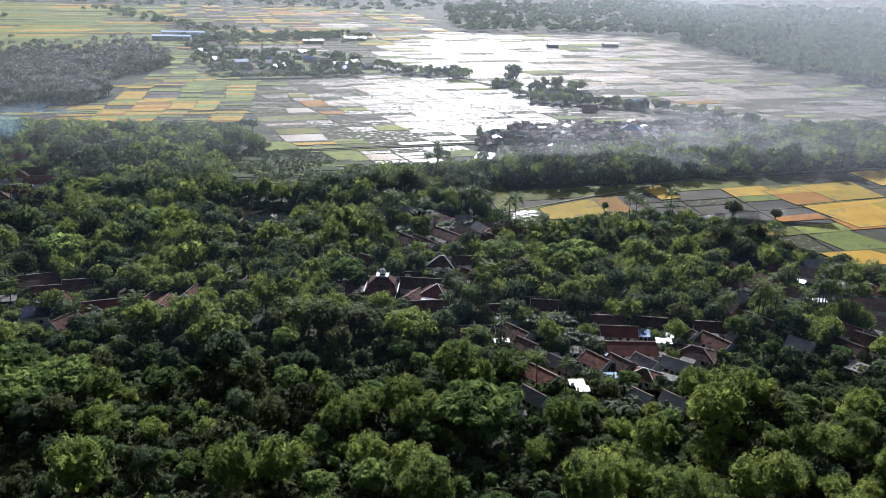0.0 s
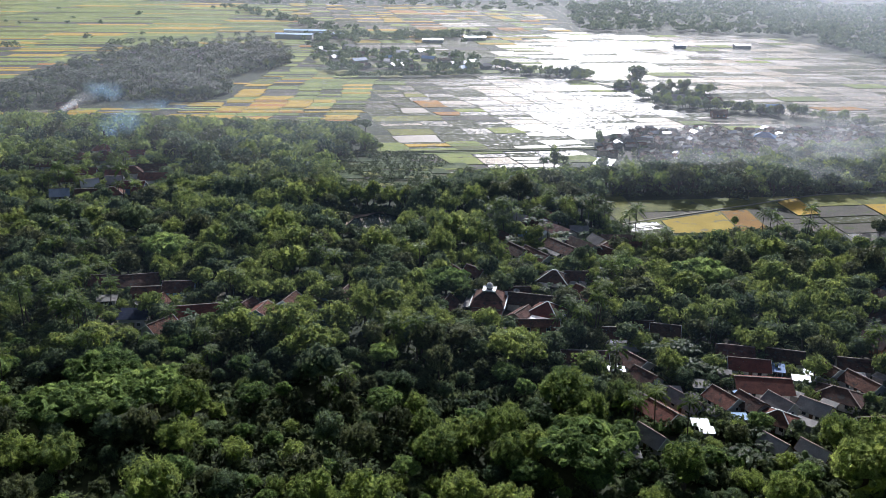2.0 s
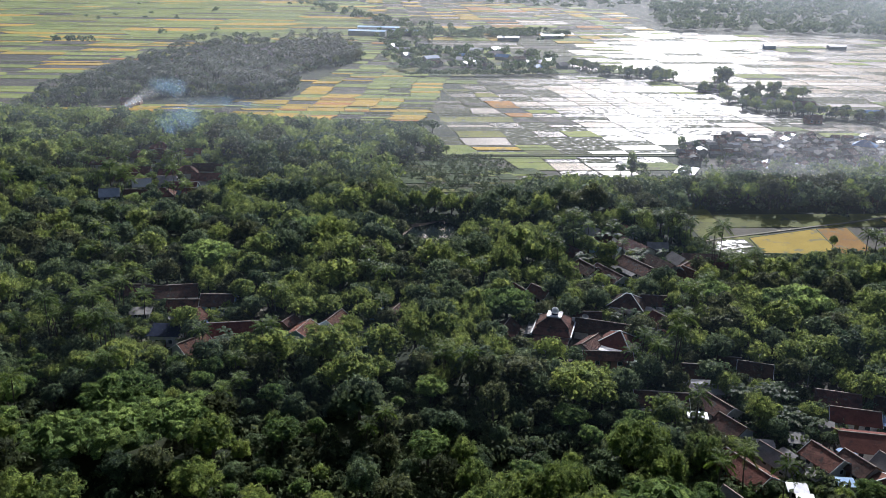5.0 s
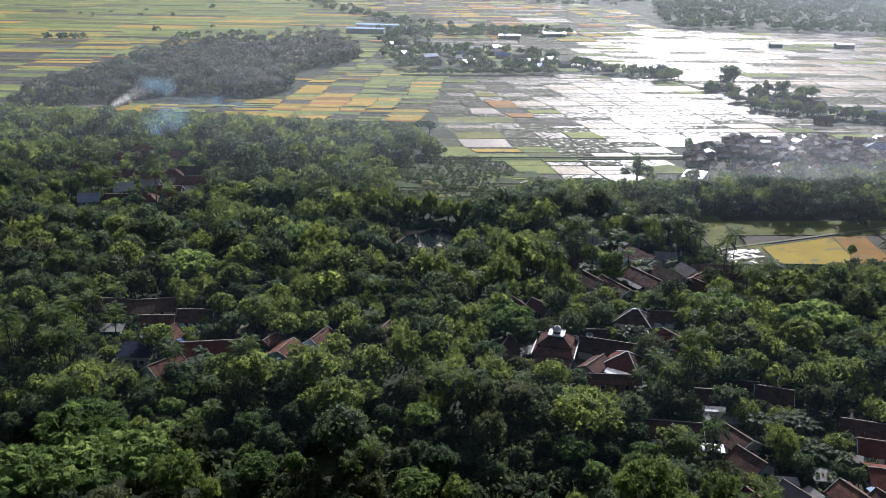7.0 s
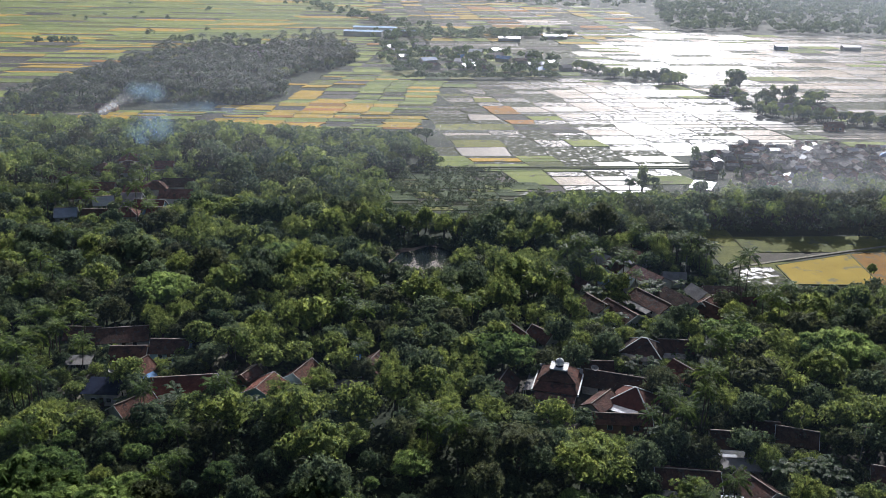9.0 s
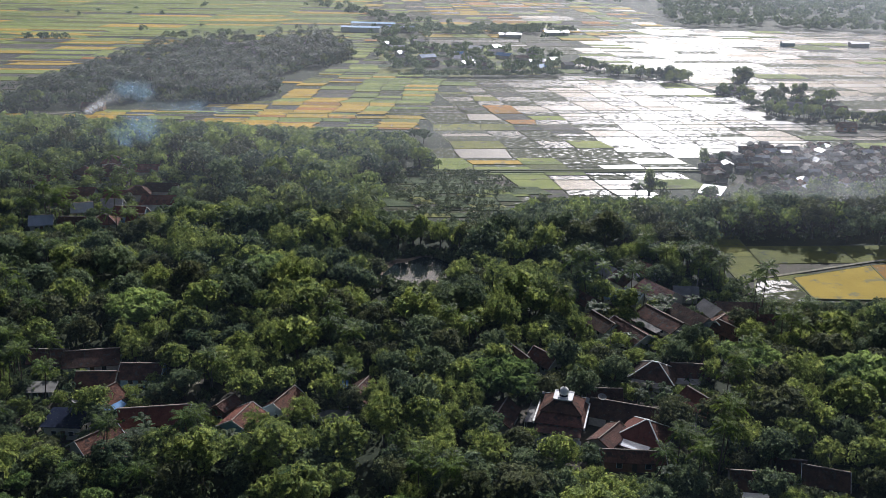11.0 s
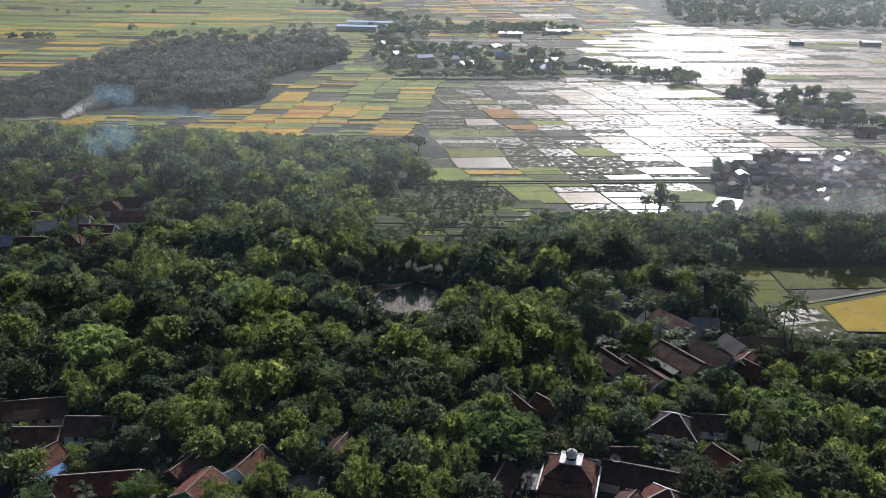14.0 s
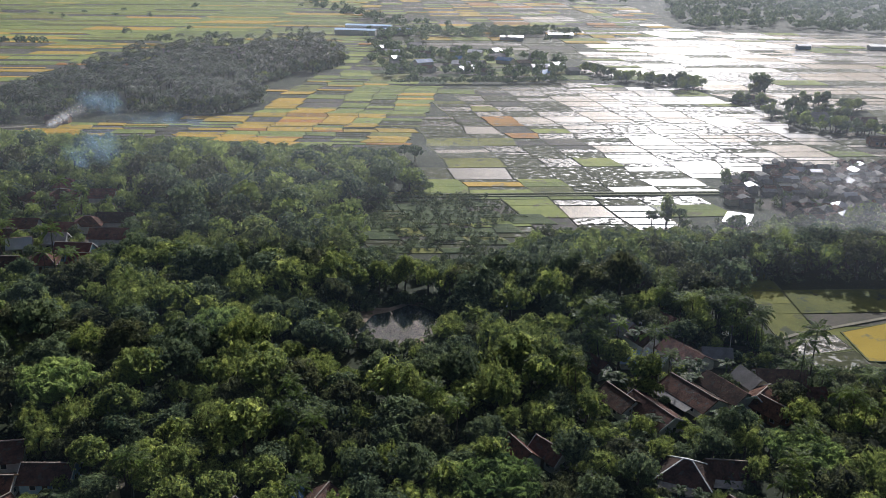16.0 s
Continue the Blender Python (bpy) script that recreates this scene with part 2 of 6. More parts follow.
def tube(points, radii, n=6):
    P, V, Q = np.asarray(points, float), [], []
    for p, r in zip(P, radii):
        for k in range(n):
            a = 2 * math.pi * k / n
            V.append(p + (r * math.cos(a), r * math.sin(a), 0))
    for i in range(len(P) - 1):
        for k in range(n):
            Q.append((i * n + k, i * n + (k + 1) % n, (i + 1) * n + (k + 1) % n, (i + 1) * n + k))
    return np.array(V), np.array(Q)


def unit(a):
    return a / np.maximum(np.linalg.norm(a, axis=1, keepdims=True), 1e-6)


def leaves(P, along, flat, length, width, fork=False):
    """A pointed leaf at every P, along a direction, its face turned to flat."""
    along = unit(along)
    side = unit(np.cross(along, flat))
    L, W = np.asarray(length).reshape(-1, 1), np.asarray(width).reshape(-1, 1)
    mid = P + along * L * 0.45
    if fork:  # a spray of two slim leaves from one point
        down = np.cross(side, along) * L * 0.12
        tip = P + along * L
        V = np.stack([P, tip + side * W / 2 - down, mid, tip - side * W / 2 - down], 1).reshape(-1, 3)
        return V, np.arange(len(V)).reshape(-1, 4)
    V = np.stack([P, mid + side * W / 2, P + along * L, mid - side * W / 2], 1).reshape(-1, 3)
    return V, np.arange(len(V)).reshape(-1, 4)


def part(name, me, parent, label=""):
    ob = new(name, me)
    ob.parent = parent
    return tagged(ob, label)


def box(x0, x1, y0, y1, z0, z1):
    V = np.array([(x, y, z) for z in (z0, z1) for x, y in ((x0, y0), (x1, y0), (x1, y1), (x0, y1))], float)
    Q = np.array([(3, 2, 1, 0), (4, 5, 6, 7), (0, 1, 5, 4), (1, 2, 6, 5), (2, 3, 7, 6), (3, 0, 4, 7)])
    return V, Q


def prism(poly, z0, z1, inset=0.0, centre=None):
    """A slab on four corners; the top may be drawn in a little."""
    p = np.array(poly, float)
    c = p.mean(0)
    top = p + (c - p) / np.maximum(np.linalg.norm(c - p, axis=1, keepdims=True), 1e-6) * inset
    V = np.concatenate([np.c_[p, np.full(4, z0)], np.c_[top, np.full(4, z1)]])
    return V, np.array([(4, 5, 6, 7), (0, 1, 5, 4), (1, 2, 6, 5), (2, 3, 7, 6), (3, 0, 4, 7)])


def inside(x, y, poly):
    hit, n = False, len(poly)
    for i in range(n):
        (x1, y1), (x2, y2) = poly[i], poly[(i + 1) % n]
        if (y1 > y) != (y2 > y) and x < (x2 - x1) * (y - y1) / (y2 - y1) + x1:
            hit = not hit
    return hit


def wave(x, y, scale, seed=0):
    return noise.noise(Vector((x * scale, y * scale, seed * 7.3)))


# ---------------------------------------------------------------- the plan
POND = [(-65, 311), (-64, 328), (-56, 337), (-46, 335), (-43, 322), (-53, 310)]
GARDEN = [(-86, 446), (-50, 452), (-27, 419), (-43, 384), (-72, 376), (-92, 410)]
STRIPS = [(-62, 449), (44, 476), (42, 440), (10, 428), (-26, 419), (-42, 408)]
EAST_FIELDS = [(36, 382), (36, 345), (46, 316), (66, 322), (90, 330), (103, 337), (120, 332), (146, 304), (159, 281), (173, 255), (210, 236), (330, 262), (330, 446), (257, 428), (201, 417), (134, 396), (99, 385)]
WET = [(-88, 508), (-82, 466), (-66, 449), (46, 479), (44, 500), (95, 528), (160, 556), (225, 572), (200, 592), (150, 602), (105, 627), (85, 690), (60, 735), (20, 747), (-45, 745), (-98, 700), (-112, 640), (-100, 560)]
GOLD = [(-345, 482), (-295, 497), (-190, 500), (-160, 505), (-100, 510), (-112, 640), (-98, 700), (-155, 706), (-192, 800), (-226, 915), (-240, 1000), (-260, 945), (-207, 755), (-222, 664), (-203, 588), (-245, 557), (-300, 527), (-345, 503)]
GROVE = [(-335, 492), (-322, 522), (-308, 545), (-274, 576), (-225, 572), (-208, 609), (-235, 700), (-207, 762), (-215, 812), (-280, 930), (-310, 860), (-358, 850), (-374, 778), (-366, 681), (-354, 593), (-352, 534)]
HAMLET = [(-155, 707), (-45, 748), (-38, 832), (-105, 905), (-225, 915), (-190, 800)]
TOWN = [(43, 495), (43, 455), (80, 448), (124, 458), (160, 485), (210, 530), (215, 566), (160, 548), (97, 537), (67, 529)]
GLINT = [(-37, 716), (-25, 551), (-12, 539), (7, 502), (44, 475), (68, 532), (122, 646), (33, 832)]
EAST_PADDY = [(-40, 760), (20, 748), (60, 736), (86, 691), (106, 628), (151, 603), (201, 593), (232, 570), (330, 548), (418, 742), (380, 803), (341, 874), (352, 940), (334, 1094), (316, 1182), (204, 1162), (86, 1149), (50, 1195), (-30, 1000), (-30, 840)]
MID_FAR = [(-35, 840), (-30, 1000), (50, 1192), (28, 1390), (-60, 1600), (-420, 1540), (-300, 1150), (-235, 1008), (-226, 918), (-105, 907)]
WEST = [(-345, 486), (-357, 534), (-359, 593), (-371, 681), (-379, 778), (-363, 855), (-313, 866), (-283, 940), (-262, 955), (-235, 1010), (-300, 1150), (-420, 1500), (-1100, 1500), (-900, 900), (-560, 560)]
EAST_WOOD = [(341, 879), (380, 808), (420, 746), (560, 720), (1100, 1000), (1300, 1900), (500, 1900), (-80, 1560), (28, 1394), (63, 1210), (86, 1157), (204, 1170), (316, 1190), (336, 1100), (354, 940)]
ISLES = [(-24, 800, 12), (-8, 782, 10), (2, 764, 11), (20, 762, 12), (34, 758, 12), (48, 752, 11), (40, 735, 8), (86, 735, 8), (88, 692, 9), (72, 696, 8), (92, 655, 9), (96, 632, 12), (112, 625, 13), (128, 618, 12), (120, 660, 14), (135, 690, 12), (118, 705, 11), (104, 680, 11), (148, 612, 12), (165, 606, 11), (183, 604, 12), (200, 592, 10), (215, 576, 10), (234, 556, 10)]


def in_view(x, y, margin=0.0):
    return -0.73 * (y + 10) - 15 - margin < x < 0.545 * (y + 37) + 16 + margin


# ---------------------------------------------------------------- ground
def ground():
    V = np.array([(x, y, -0.02) for x, y in ((-6000, -1500), (6000, -1500), (6000, 7000), (-6000, 7000))], float)
    tagged(new("ground", quad_mesh("ground", V, [(0, 1, 2, 3)], ["ground"])), "dark earth with thin undergrowth and weeds", "ground", kind="structure")


ground()

CROP = {"water": 0.06, "wet": 0.07, "mire": 0.08, "fallow": 0.1, "green": 0.3, "gold": 0.4, "orange": 0.36, "bed": 0.35, "meadow": 0.22}


def field(name, label, origin, angle, us, vs, pick, jitter=1.2, gap=0.45, lean=0.0, ridge=0.7, split=0.28, stagger=0.0, bank=0.2):
    """Parcels between cuts us (along) and vs (across), each a slab of its crop or water, with raised bunds between."""
    root = tagged(new(name), label, "field", kind="structure")
    c, s = math.cos(radians(angle)), math.sin(radians(angle))
    r = np.random.default_rng(len(name) * 13 + len(us))
    nu, nv = len(us), len(vs)
    G = np.zeros((nu, nv, 2, 2))
    for j, v in enumerate(vs):
        wob = [r.uniform(-jitter, jitter) for u in us]
        for side in (0, 1):  # the rows below and above a cross bund may be cut differently
            slip = r.uniform(-stagger, stagger)
            for i, u in enumerate(us):
                uu = u + lean * v + wob[i] + slip
                vv = v + wob[i] * 0.5
                G[i, j, side] = origin[0] + uu * c - vv * s, origin[1] + uu * s + vv * c
    ridges = []
    for i in range(nu - 1):
        for j in range(nv - 1):
            q = np.array([G[i, j, 1], G[i + 1, j, 1], G[i + 1, j + 1, 0], G[i, j + 1, 0]])
            m = q.mean(0)
            kind = pick(m[0], m[1], i, j, r)
            if not kind:
                continue
            cuts = [q]
            if r.random() < split:
                a = r.uniform(0.35, 0.65)
                l, h = q[0] + (q[3] - q[0]) * a, q[1] + (q[2] - q[1]) * a
                cuts = [np.array([q[0], q[1], h, l]), np.array([l, h, q[2], q[3]])]
            for k, p in enumerate(cuts):
                kk = kind if k == 0 else (pick(m[0], m[1], i, j, r) or kind)
                mid = p.mean(0)
                d = mid - p
                p2 = p + d / np.linalg.norm(d, axis=1, keepdims=True) * gap * 1.3
                V, Q = prism(p2 - mid, -0.01, CROP[kk] * r.uniform(0.85, 1.1), 0.12)
                ob = part("parcel", quad_mesh("parcel", V, Q, [kk]), root)
                ob.location = (mid[0], mid[1], 0)
                for e in range(4):
                    a, b = p[e], p[(e + 1) % 4]
                    t = (b - a) / max(np.linalg.norm(b - a), 1e-6)
                    n = np.array([-t[1], t[0]]) * ridge / 2
                    ridges.append(prism([a - n, b - n, b + n, a + n], -0.01, bank, 0.1))
    if ridges:
        part("bunds", quad_mesh("bunds", *join(ridges), ["bund"]), root, "low grassy mud bunds between the parcels")
    return root


def cuts(a, b, step, spread=0.3, seed=1):
    r = np.random.default_rng(seed)
    out = [a]
    while out[-1] < b:
        out.append(out[-1] + step * r.uniform(1 - spread, 1 + spread))
    return out


def choose(r, **w):
    k = list(w)
    p = np.array([w[i] for i in k], float)
    return k[r.choice(len(k), p=p / p.sum())]


def pick_wet(x, y, i, j, r):
    if not inside(x, y, WET) or any(math.hypot(x - a, y - b) < d * 0.8 for a, b, d in ISLES):
        return None
    if math.hypot(x + 62, y - 602) < 9 or math.hypot(x + 36, y - 606) < 8:
        return "orange"
    if math.hypot(x + 49, y - 604) < 7:
        return "water"
    if x < -30 and y < 478:
        return choose(r, green=6, mire=2, gold=0.6)
    if inside(x, y, GLINT):
        return choose(r, water=5.5, wet=3.6, mire=0.6, green=0.2)
    if x > 20:
        return choose(r, water=5, wet=2.8, mire=2.2, green=0.8, fallow=0.5)
    return choose(r, mire=5, meadow=1.4, green=0.5, fallow=2.4, wet=2.6, water=0.5, orange=0.35)


def pick_gold(x, y, i, j, r):
    if not inside(x, y, GOLD):
        return None
    if y > 705:
        return choose(r, green=5, fallow=3, mire=1)
    if x < -195 and y < 560:
        return choose(r, fallow=5, gold=1.5, green=2)
    if x > -170 and y > 605:
        return choose(r, green=5, gold=1, mire=1.2)
    if x < -135 and y < 640:
        return choose(r, gold=7, orange=0.9, fallow=2.0, green=1.2, meadow=0.6)
    return choose(r, orange=0.7, gold=2.4, mire=3, green=1.4, meadow=2, fallow=2, wet=0.8)


def pick_strip(x, y, i, j, r):
    if not inside(x, y, STRIPS):
        return None
    if -12 < x < 16 and 428 < y < 452:
        return "water"
    if x > 18 and y < 462:
        return "green"
    return choose(r, green=4, fallow=1.6, mire=2) if x < -20 else choose(r, mire=4, wet=1.5, green=0.8)


def pick_east(x, y, i, j, r):
    if not inside(x, y, EAST_FIELDS):
        return None
    if y > 345 + 0.42 * (x - 50):
        return choose(r, meadow=6, fallow=0.9, green=1, mire=0.6)
    if x > 165 and r.random() < 0.4:
        return choose(r, gold=3, orange=1.5, green=1)
    return choose(r, fallow=6, mire=1.2, meadow=2)


# the parcels that stand out among the east fields: crop and corners
EAST_RIPE = [("gold", [(63, 327), (90, 332), (87, 362), (60, 344)]), ("orange", [(90, 332), (102, 339), (99, 367), (87, 362)]), ("gold", [(119, 361), (129, 365), (126, 390), (115, 381)]),
             ("orange", [(180, 356), (202, 364), (195, 392), (173, 380)]), ("gold", [(202, 364), (230, 373), (226, 403), (195, 392)]), ("gold", [(239, 395), (266, 402), (259, 431), (235, 423)])]
EAST_RIPE += [("gold", [(193, 322), (227, 332), (229, 371), (182, 355)]), ("green", [(173, 291), (197, 297), (186, 318), (166, 311)]), ("gold", [(167, 272), (194, 279), (183, 293), (161, 288)]), ("orange", [(145, 308), (154, 310), (157, 322), (148, 320)]),
              ("wet", [(46, 326), (61, 334), (58, 342), (48, 339)]), ("mire", [(49, 317), (66, 324), (61, 333), (47, 326)])]


def ripe_parcels(root):
    for kind, q in EAST_RIPE:
        p = np.array(q, float)
        mid = p.mean(0)
        z = CROP[kind] if CROP[kind] > 0.2 else 0.26
        ob = part("parcel", quad_mesh("parcel", *prism((p - mid) * 0.985, -0.01, z, 0.1), [kind]), root)
        ob.location = (mid[0], mid[1], 0)
        rim = []
        for e in range(4):
            a, b = p[e], p[(e + 1) % 4]
            t = (b - a) / np.linalg.norm(b - a)
            n = np.array([-t[1], t[0]]) * 0.22
            rim.append(prism([a - n, b - n, b + n, a + n], -0.01, z + 0.06, 0.08))
        part("bund", quad_mesh("bund", *join(rim), ["bund"]), root)


def pick_far_east(x, y, i, j, r):
    if not inside(x, y, EAST_PADDY) or not in_view(x, y, 60) or any(math.hypot(x - a, y - b) < d * 0.8 for a, b, d in ISLES):
        return None
    if abs(x - 40 - 0.12 * (y - 700)) < 55 + 25 * wave(x, y, 0.01, 4):
        return choose(r, water=7, wet=3, mire=1.2, green=0.3)
    return choose(r, green=1.1, mire=2.2, fallow=0.6, water=6, wet=4.5, orange=0.15)


def pick_mid_far(x, y, i, j, r):
    return choose(r, mire=4, wet=1.8, water=1.2, fallow=2.4, gold=2, green=2, orange=0.6) if inside(x, y, MID_FAR) else None


def pick_west(x, y, i, j, r):
    if not inside(x, y, WEST) or not in_view(x, y, 60):
        return None
    if y > 860 - (x + 400) * 0.0:
        return choose(r, green=10, gold=1.6, fallow=1.4, meadow=2.5)
    return choose(r, green=5, gold=2.2, fallow=4, orange=0.3)


field("wet_paddies", "flooded rice paddies with grassy bunds, glinting water", (-70, 448), 15.5, cuts(-90, 270, 22, 0.3, 2), cuts(0, 300, 16, 0.4, 3), pick_wet, lean=-0.12, jitter=1.6, gap=0.1, ridge=0.65, bank=0.13, split=0.5, stagger=1.0)
field("ripe_paddies", "ripe golden and orange rice parcels among fallow ones", (-170, 512), 12, cuts(-190, 110, 17, 0.45, 4), cuts(-30, 260, 10.5, 0.45, 5) + cuts(275, 520, 14, 0.3, 25), pick_gold, lean=0.12, gap=0.18, ridge=0.3, stagger=2.5, split=0.45)
field("canal_strips", "green and muddy strips beside a straight canal", (-66, 448), 15.5, cuts(0, 130, 20, 0.3, 6), cuts(-62, 0.5, 15.5, 0.02, 7)[:5], pick_strip, lean=-0.15, gap=0.2, ridge=0.5, split=0.5)
east = field("east_fields", "yellow, orange and fallow rice fields behind houses", (44, 300), 15.5, [5, 17, 50, 72, 94, 122, 146, 182, 220, 262, 310], [-100, -80, -62, -43, -21, -4, 14, 36, 51, 68, 88, 108, 128], pick_east, lean=0.1, jitter=0.8, split=0.35, gap=0.1, ridge=0.5)
ripe_parcels(east)
field("east_paddies", "wide sheet of flooded paddies in haze", (60, 620), 15.5, cuts(-170, 420, 30, 0.3, 10), cuts(-150, 640, 19, 0.3, 11), pick_far_east, lean=-0.1, split=0.45, gap=0.15, ridge=0.7, bank=0.11, stagger=4.0)
field("hazy_paddies", "muddy and flooded paddies far away in haze", (-200, 830), 15.5, cuts(-110, 430, 34, 0.3, 12), cuts(0, 860, 24, 0.3, 13), pick_mid_far, gap=0.5, ridge=0.7, stagger=3.0)
field("west_fields", "yellow, green and fallow rice strips beside the grove", (-560, 420), 14, cuts(-100, 300, 48, 0.35, 14), cuts(0, 480, 13, 0.4, 15), lambda x, y, i, j, r: pick_west(x, y, i, j, r) if y < 862 else None, gap=0.3, stagger=8.0)
field("west_plain", "wide light green rice plain in haze", (-560, 420), 14, cuts(-560, 420, 62, 0.4, 18), cuts(360, 1150, 24, 0.45, 19), lambda x, y, i, j, r: pick_west(x, y, i, j, r) if y >= 862 else None, gap=0.3, stagger=20.0, split=0.4)


field("hamlet_gardens", "green and fallow garden plots in a far hamlet", (-160, 705), 15.5, cuts(-110, 140, 26, 0.3, 31), cuts(0, 230, 17, 0.35, 32), lambda x, y, i, j, r: choose(r, green=2, meadow=3, fallow=3, bed=2) if inside(x, y, HAMLET) else None, gap=0.3, stagger=4.0)
field("vegetable_garden", "rows of vegetable beds and trellises in wet ground", (-92, 378), 12, cuts(0, 75, 13, 0.3, 16), cuts(-14, 72, 4.6, 0.3, 17),
      lambda x, y, i, j, r: choose(r, bed=7, mire=1, meadow=1, fallow=1.5) if inside(x, y, GARDEN) else None, jitter=0.6, lean=-0.3, gap=0.12, ridge=0.45)


def canal():
    a, b = np.array((-68.0, 446.6)), np.array((50.0, 480.0))
    t = (b - a) / np.linalg.norm(b - a)
    n = np.array((-t[1], t[0]))
    root = tagged(new("canal"), "straight narrow canal with raised earth banks", "canal", kind="structure")
    for k, (o, w, z, m, nm) in enumerate(((0, 1.6, 0.1, "water", "canal_water"), (1.5, 1.3, 0.7, "bund", "bank"), (-1.5, 1.3, 0.6, "bund", "bank"))):
        p = [a + n * (o - w / 2), b + n * (o - w / 2), b + n * (o + w / 2), a + n * (o + w / 2)]
        part(nm, quad_mesh(nm, *prism(p, -0.01, z, 0.2), [m]), root)
    return root


canal()


def ribbon(name, label, points, width, z, m, category):
    V, Q = [], []
    P = [np.array(p, float) for p in points]
    for i, p in enumerate(P):
        t = P[min(i + 1, len(P) - 1)] - P[max(i - 1, 0)]
        n = np.array((-t[1], t[0])) / np.linalg.norm(t) * width / 2
        V += [(*(p - n), -0.01), (*(p - n * 0.9), z), (*(p + n * 0.9), z), (*(p + n), -0.01)]
    for i in range(len(P) - 1):
        for k in range(3):
            Q.append((i * 4 + k, i * 4 + k + 4, i * 4 + k + 5, i * 4 + k + 1))
    return tagged(new(name, quad_mesh(name, np.array(V), Q, [m])), label, category, kind="structure")


ribbon("field_road", "pale raised dirt track between rice fields", [(40, 333), (48, 340), (62, 349), (86, 364.5), (104, 375.5), (120, 387), (137, 397), (169, 408), (203, 420), (261, 434), (330, 452)], 1.3, 0.4, "path", "track")
ribbon("village_lane", "grey concrete lane between gardens and houses", [(-6, 285), (1, 279), (4, 274), (7, 270), (11, 264), (14, 258), (19, 250)], 2.2, 0.06, "concrete", "lane")
ribbon("hamlet_lane", "pale trodden lane between hamlet houses", [(70, 200), (77, 187), (80, 179), (74, 172), (66, 160)], 2.4, 0.06, "path", "lane")
ribbon("western_lane", "grey trodden lane past village houses", [(-122, 240), (-116, 229), (-112, 220), (-114, 208)], 2.4, 0.06, "path", "lane")
ribbon("garden_lane", "grey trodden lane beside a long roof", [(-95, 246), (-88, 236), (-81, 228), (-79, 219)], 2.4, 0.06, "path", "lane")
ribbon("grove_track", "thin pale track past the palm grove", [(-345, 490), (-318, 508), (-296, 526), (-278, 534)], 3.0, 0.2, "path", "track")

# ---------------------------------------------------------------- pond
def pond():
    root = tagged(new("pond"), "small still pond mirroring trees, with a muddy bank", "pond", kind="structure")
    P = np.array(POND, float)
    c = P.mean(0)
    ring = []
    for i in range(6):
        for k in range(4):
            a = P[i] + (P[(i + 1) % 6] - P[i]) * k / 4
            ring.append(a + (a - c) * 0.06 * math.sin(7.1 * (i * 4 + k)))
    R = np.array(ring)
    n = len(R)
    V = np.concatenate([[[*c, 0.06]], np.c_[R, np.full(n, 0.06)]])
    Q = [(0, 1 + 2 * k, 1 + (2 * k + 1) % n, 1 + (2 * k + 2) % n) for k in range(n // 2)]
    part("pond_water", quad_mesh("pond_water", V, Q, ["pond"]), root)
    V, Q = [], []
    for k in range(n):
        o = R[k] - c
        o = o / np.linalg.norm(o)
        w = 3.2 if -66 < R[k][0] < -60 else 1.3
        V += [(*(R[k] - o * 0.5), 0.03), (*(R[k] + o * w * 0.5), 0.32 + 0.1 * math.sin(k * 2.3)), (*(R[k] + o * w), 0.25), (*(R[k] + o * (w + 1.0)), -0.02)]
    for k in range(n):
        for e in range(3):
            b = (k + 1) % n
            Q.append((k * 4 + e, b * 4 + e, b * 4 + e + 1, k * 4 + e + 1))
    part("bank", quad_mesh("bank", np.array(V), Q, ["mud"]), root, "brown muddy pond bank")


pond()

# ---------------------------------------------------------------- houses
CLEAR = []  # circles kept free of trees


def beam(a, b, w, h=None):
    """A bar of square section between two points."""
    a, b = np.array(a, float), np.array(b, float)
    t = (b - a) / np.linalg.norm(b - a)
    s = np.cross(t, (0, 0, 1.0))
    s = s / max(np.linalg.norm(s), 1e-6) if np.linalg.norm(s) > 1e-3 else np.array((1.0, 0, 0))
    u = np.cross(s, t)
    h = h or w
    V = np.array([p + s * i * w / 2 + u * j * h / 2 for p in (a, b) for i, j in ((-1, -1), (1, -1), (1, 1), (-1, 1))])
    return V, np.array([(3, 2, 1, 0), (4, 5, 6, 7), (0, 1, 5, 4), (1, 2, 6, 5), (2, 3, 7, 6), (3, 0, 4, 7)])


def slab(corners, t=0.12):
    """A roof plane with thickness from four corners, counted so that its face is up."""
    c = np.array(corners, float)
    V = np.concatenate([c, c - (0, 0, t)])
    return V, np.array([(0, 1, 2, 3), (7, 6, 5, 4), (0, 4, 5, 1), (1, 5, 6, 2), (2, 6, 7, 3), (3, 7, 4, 0)])


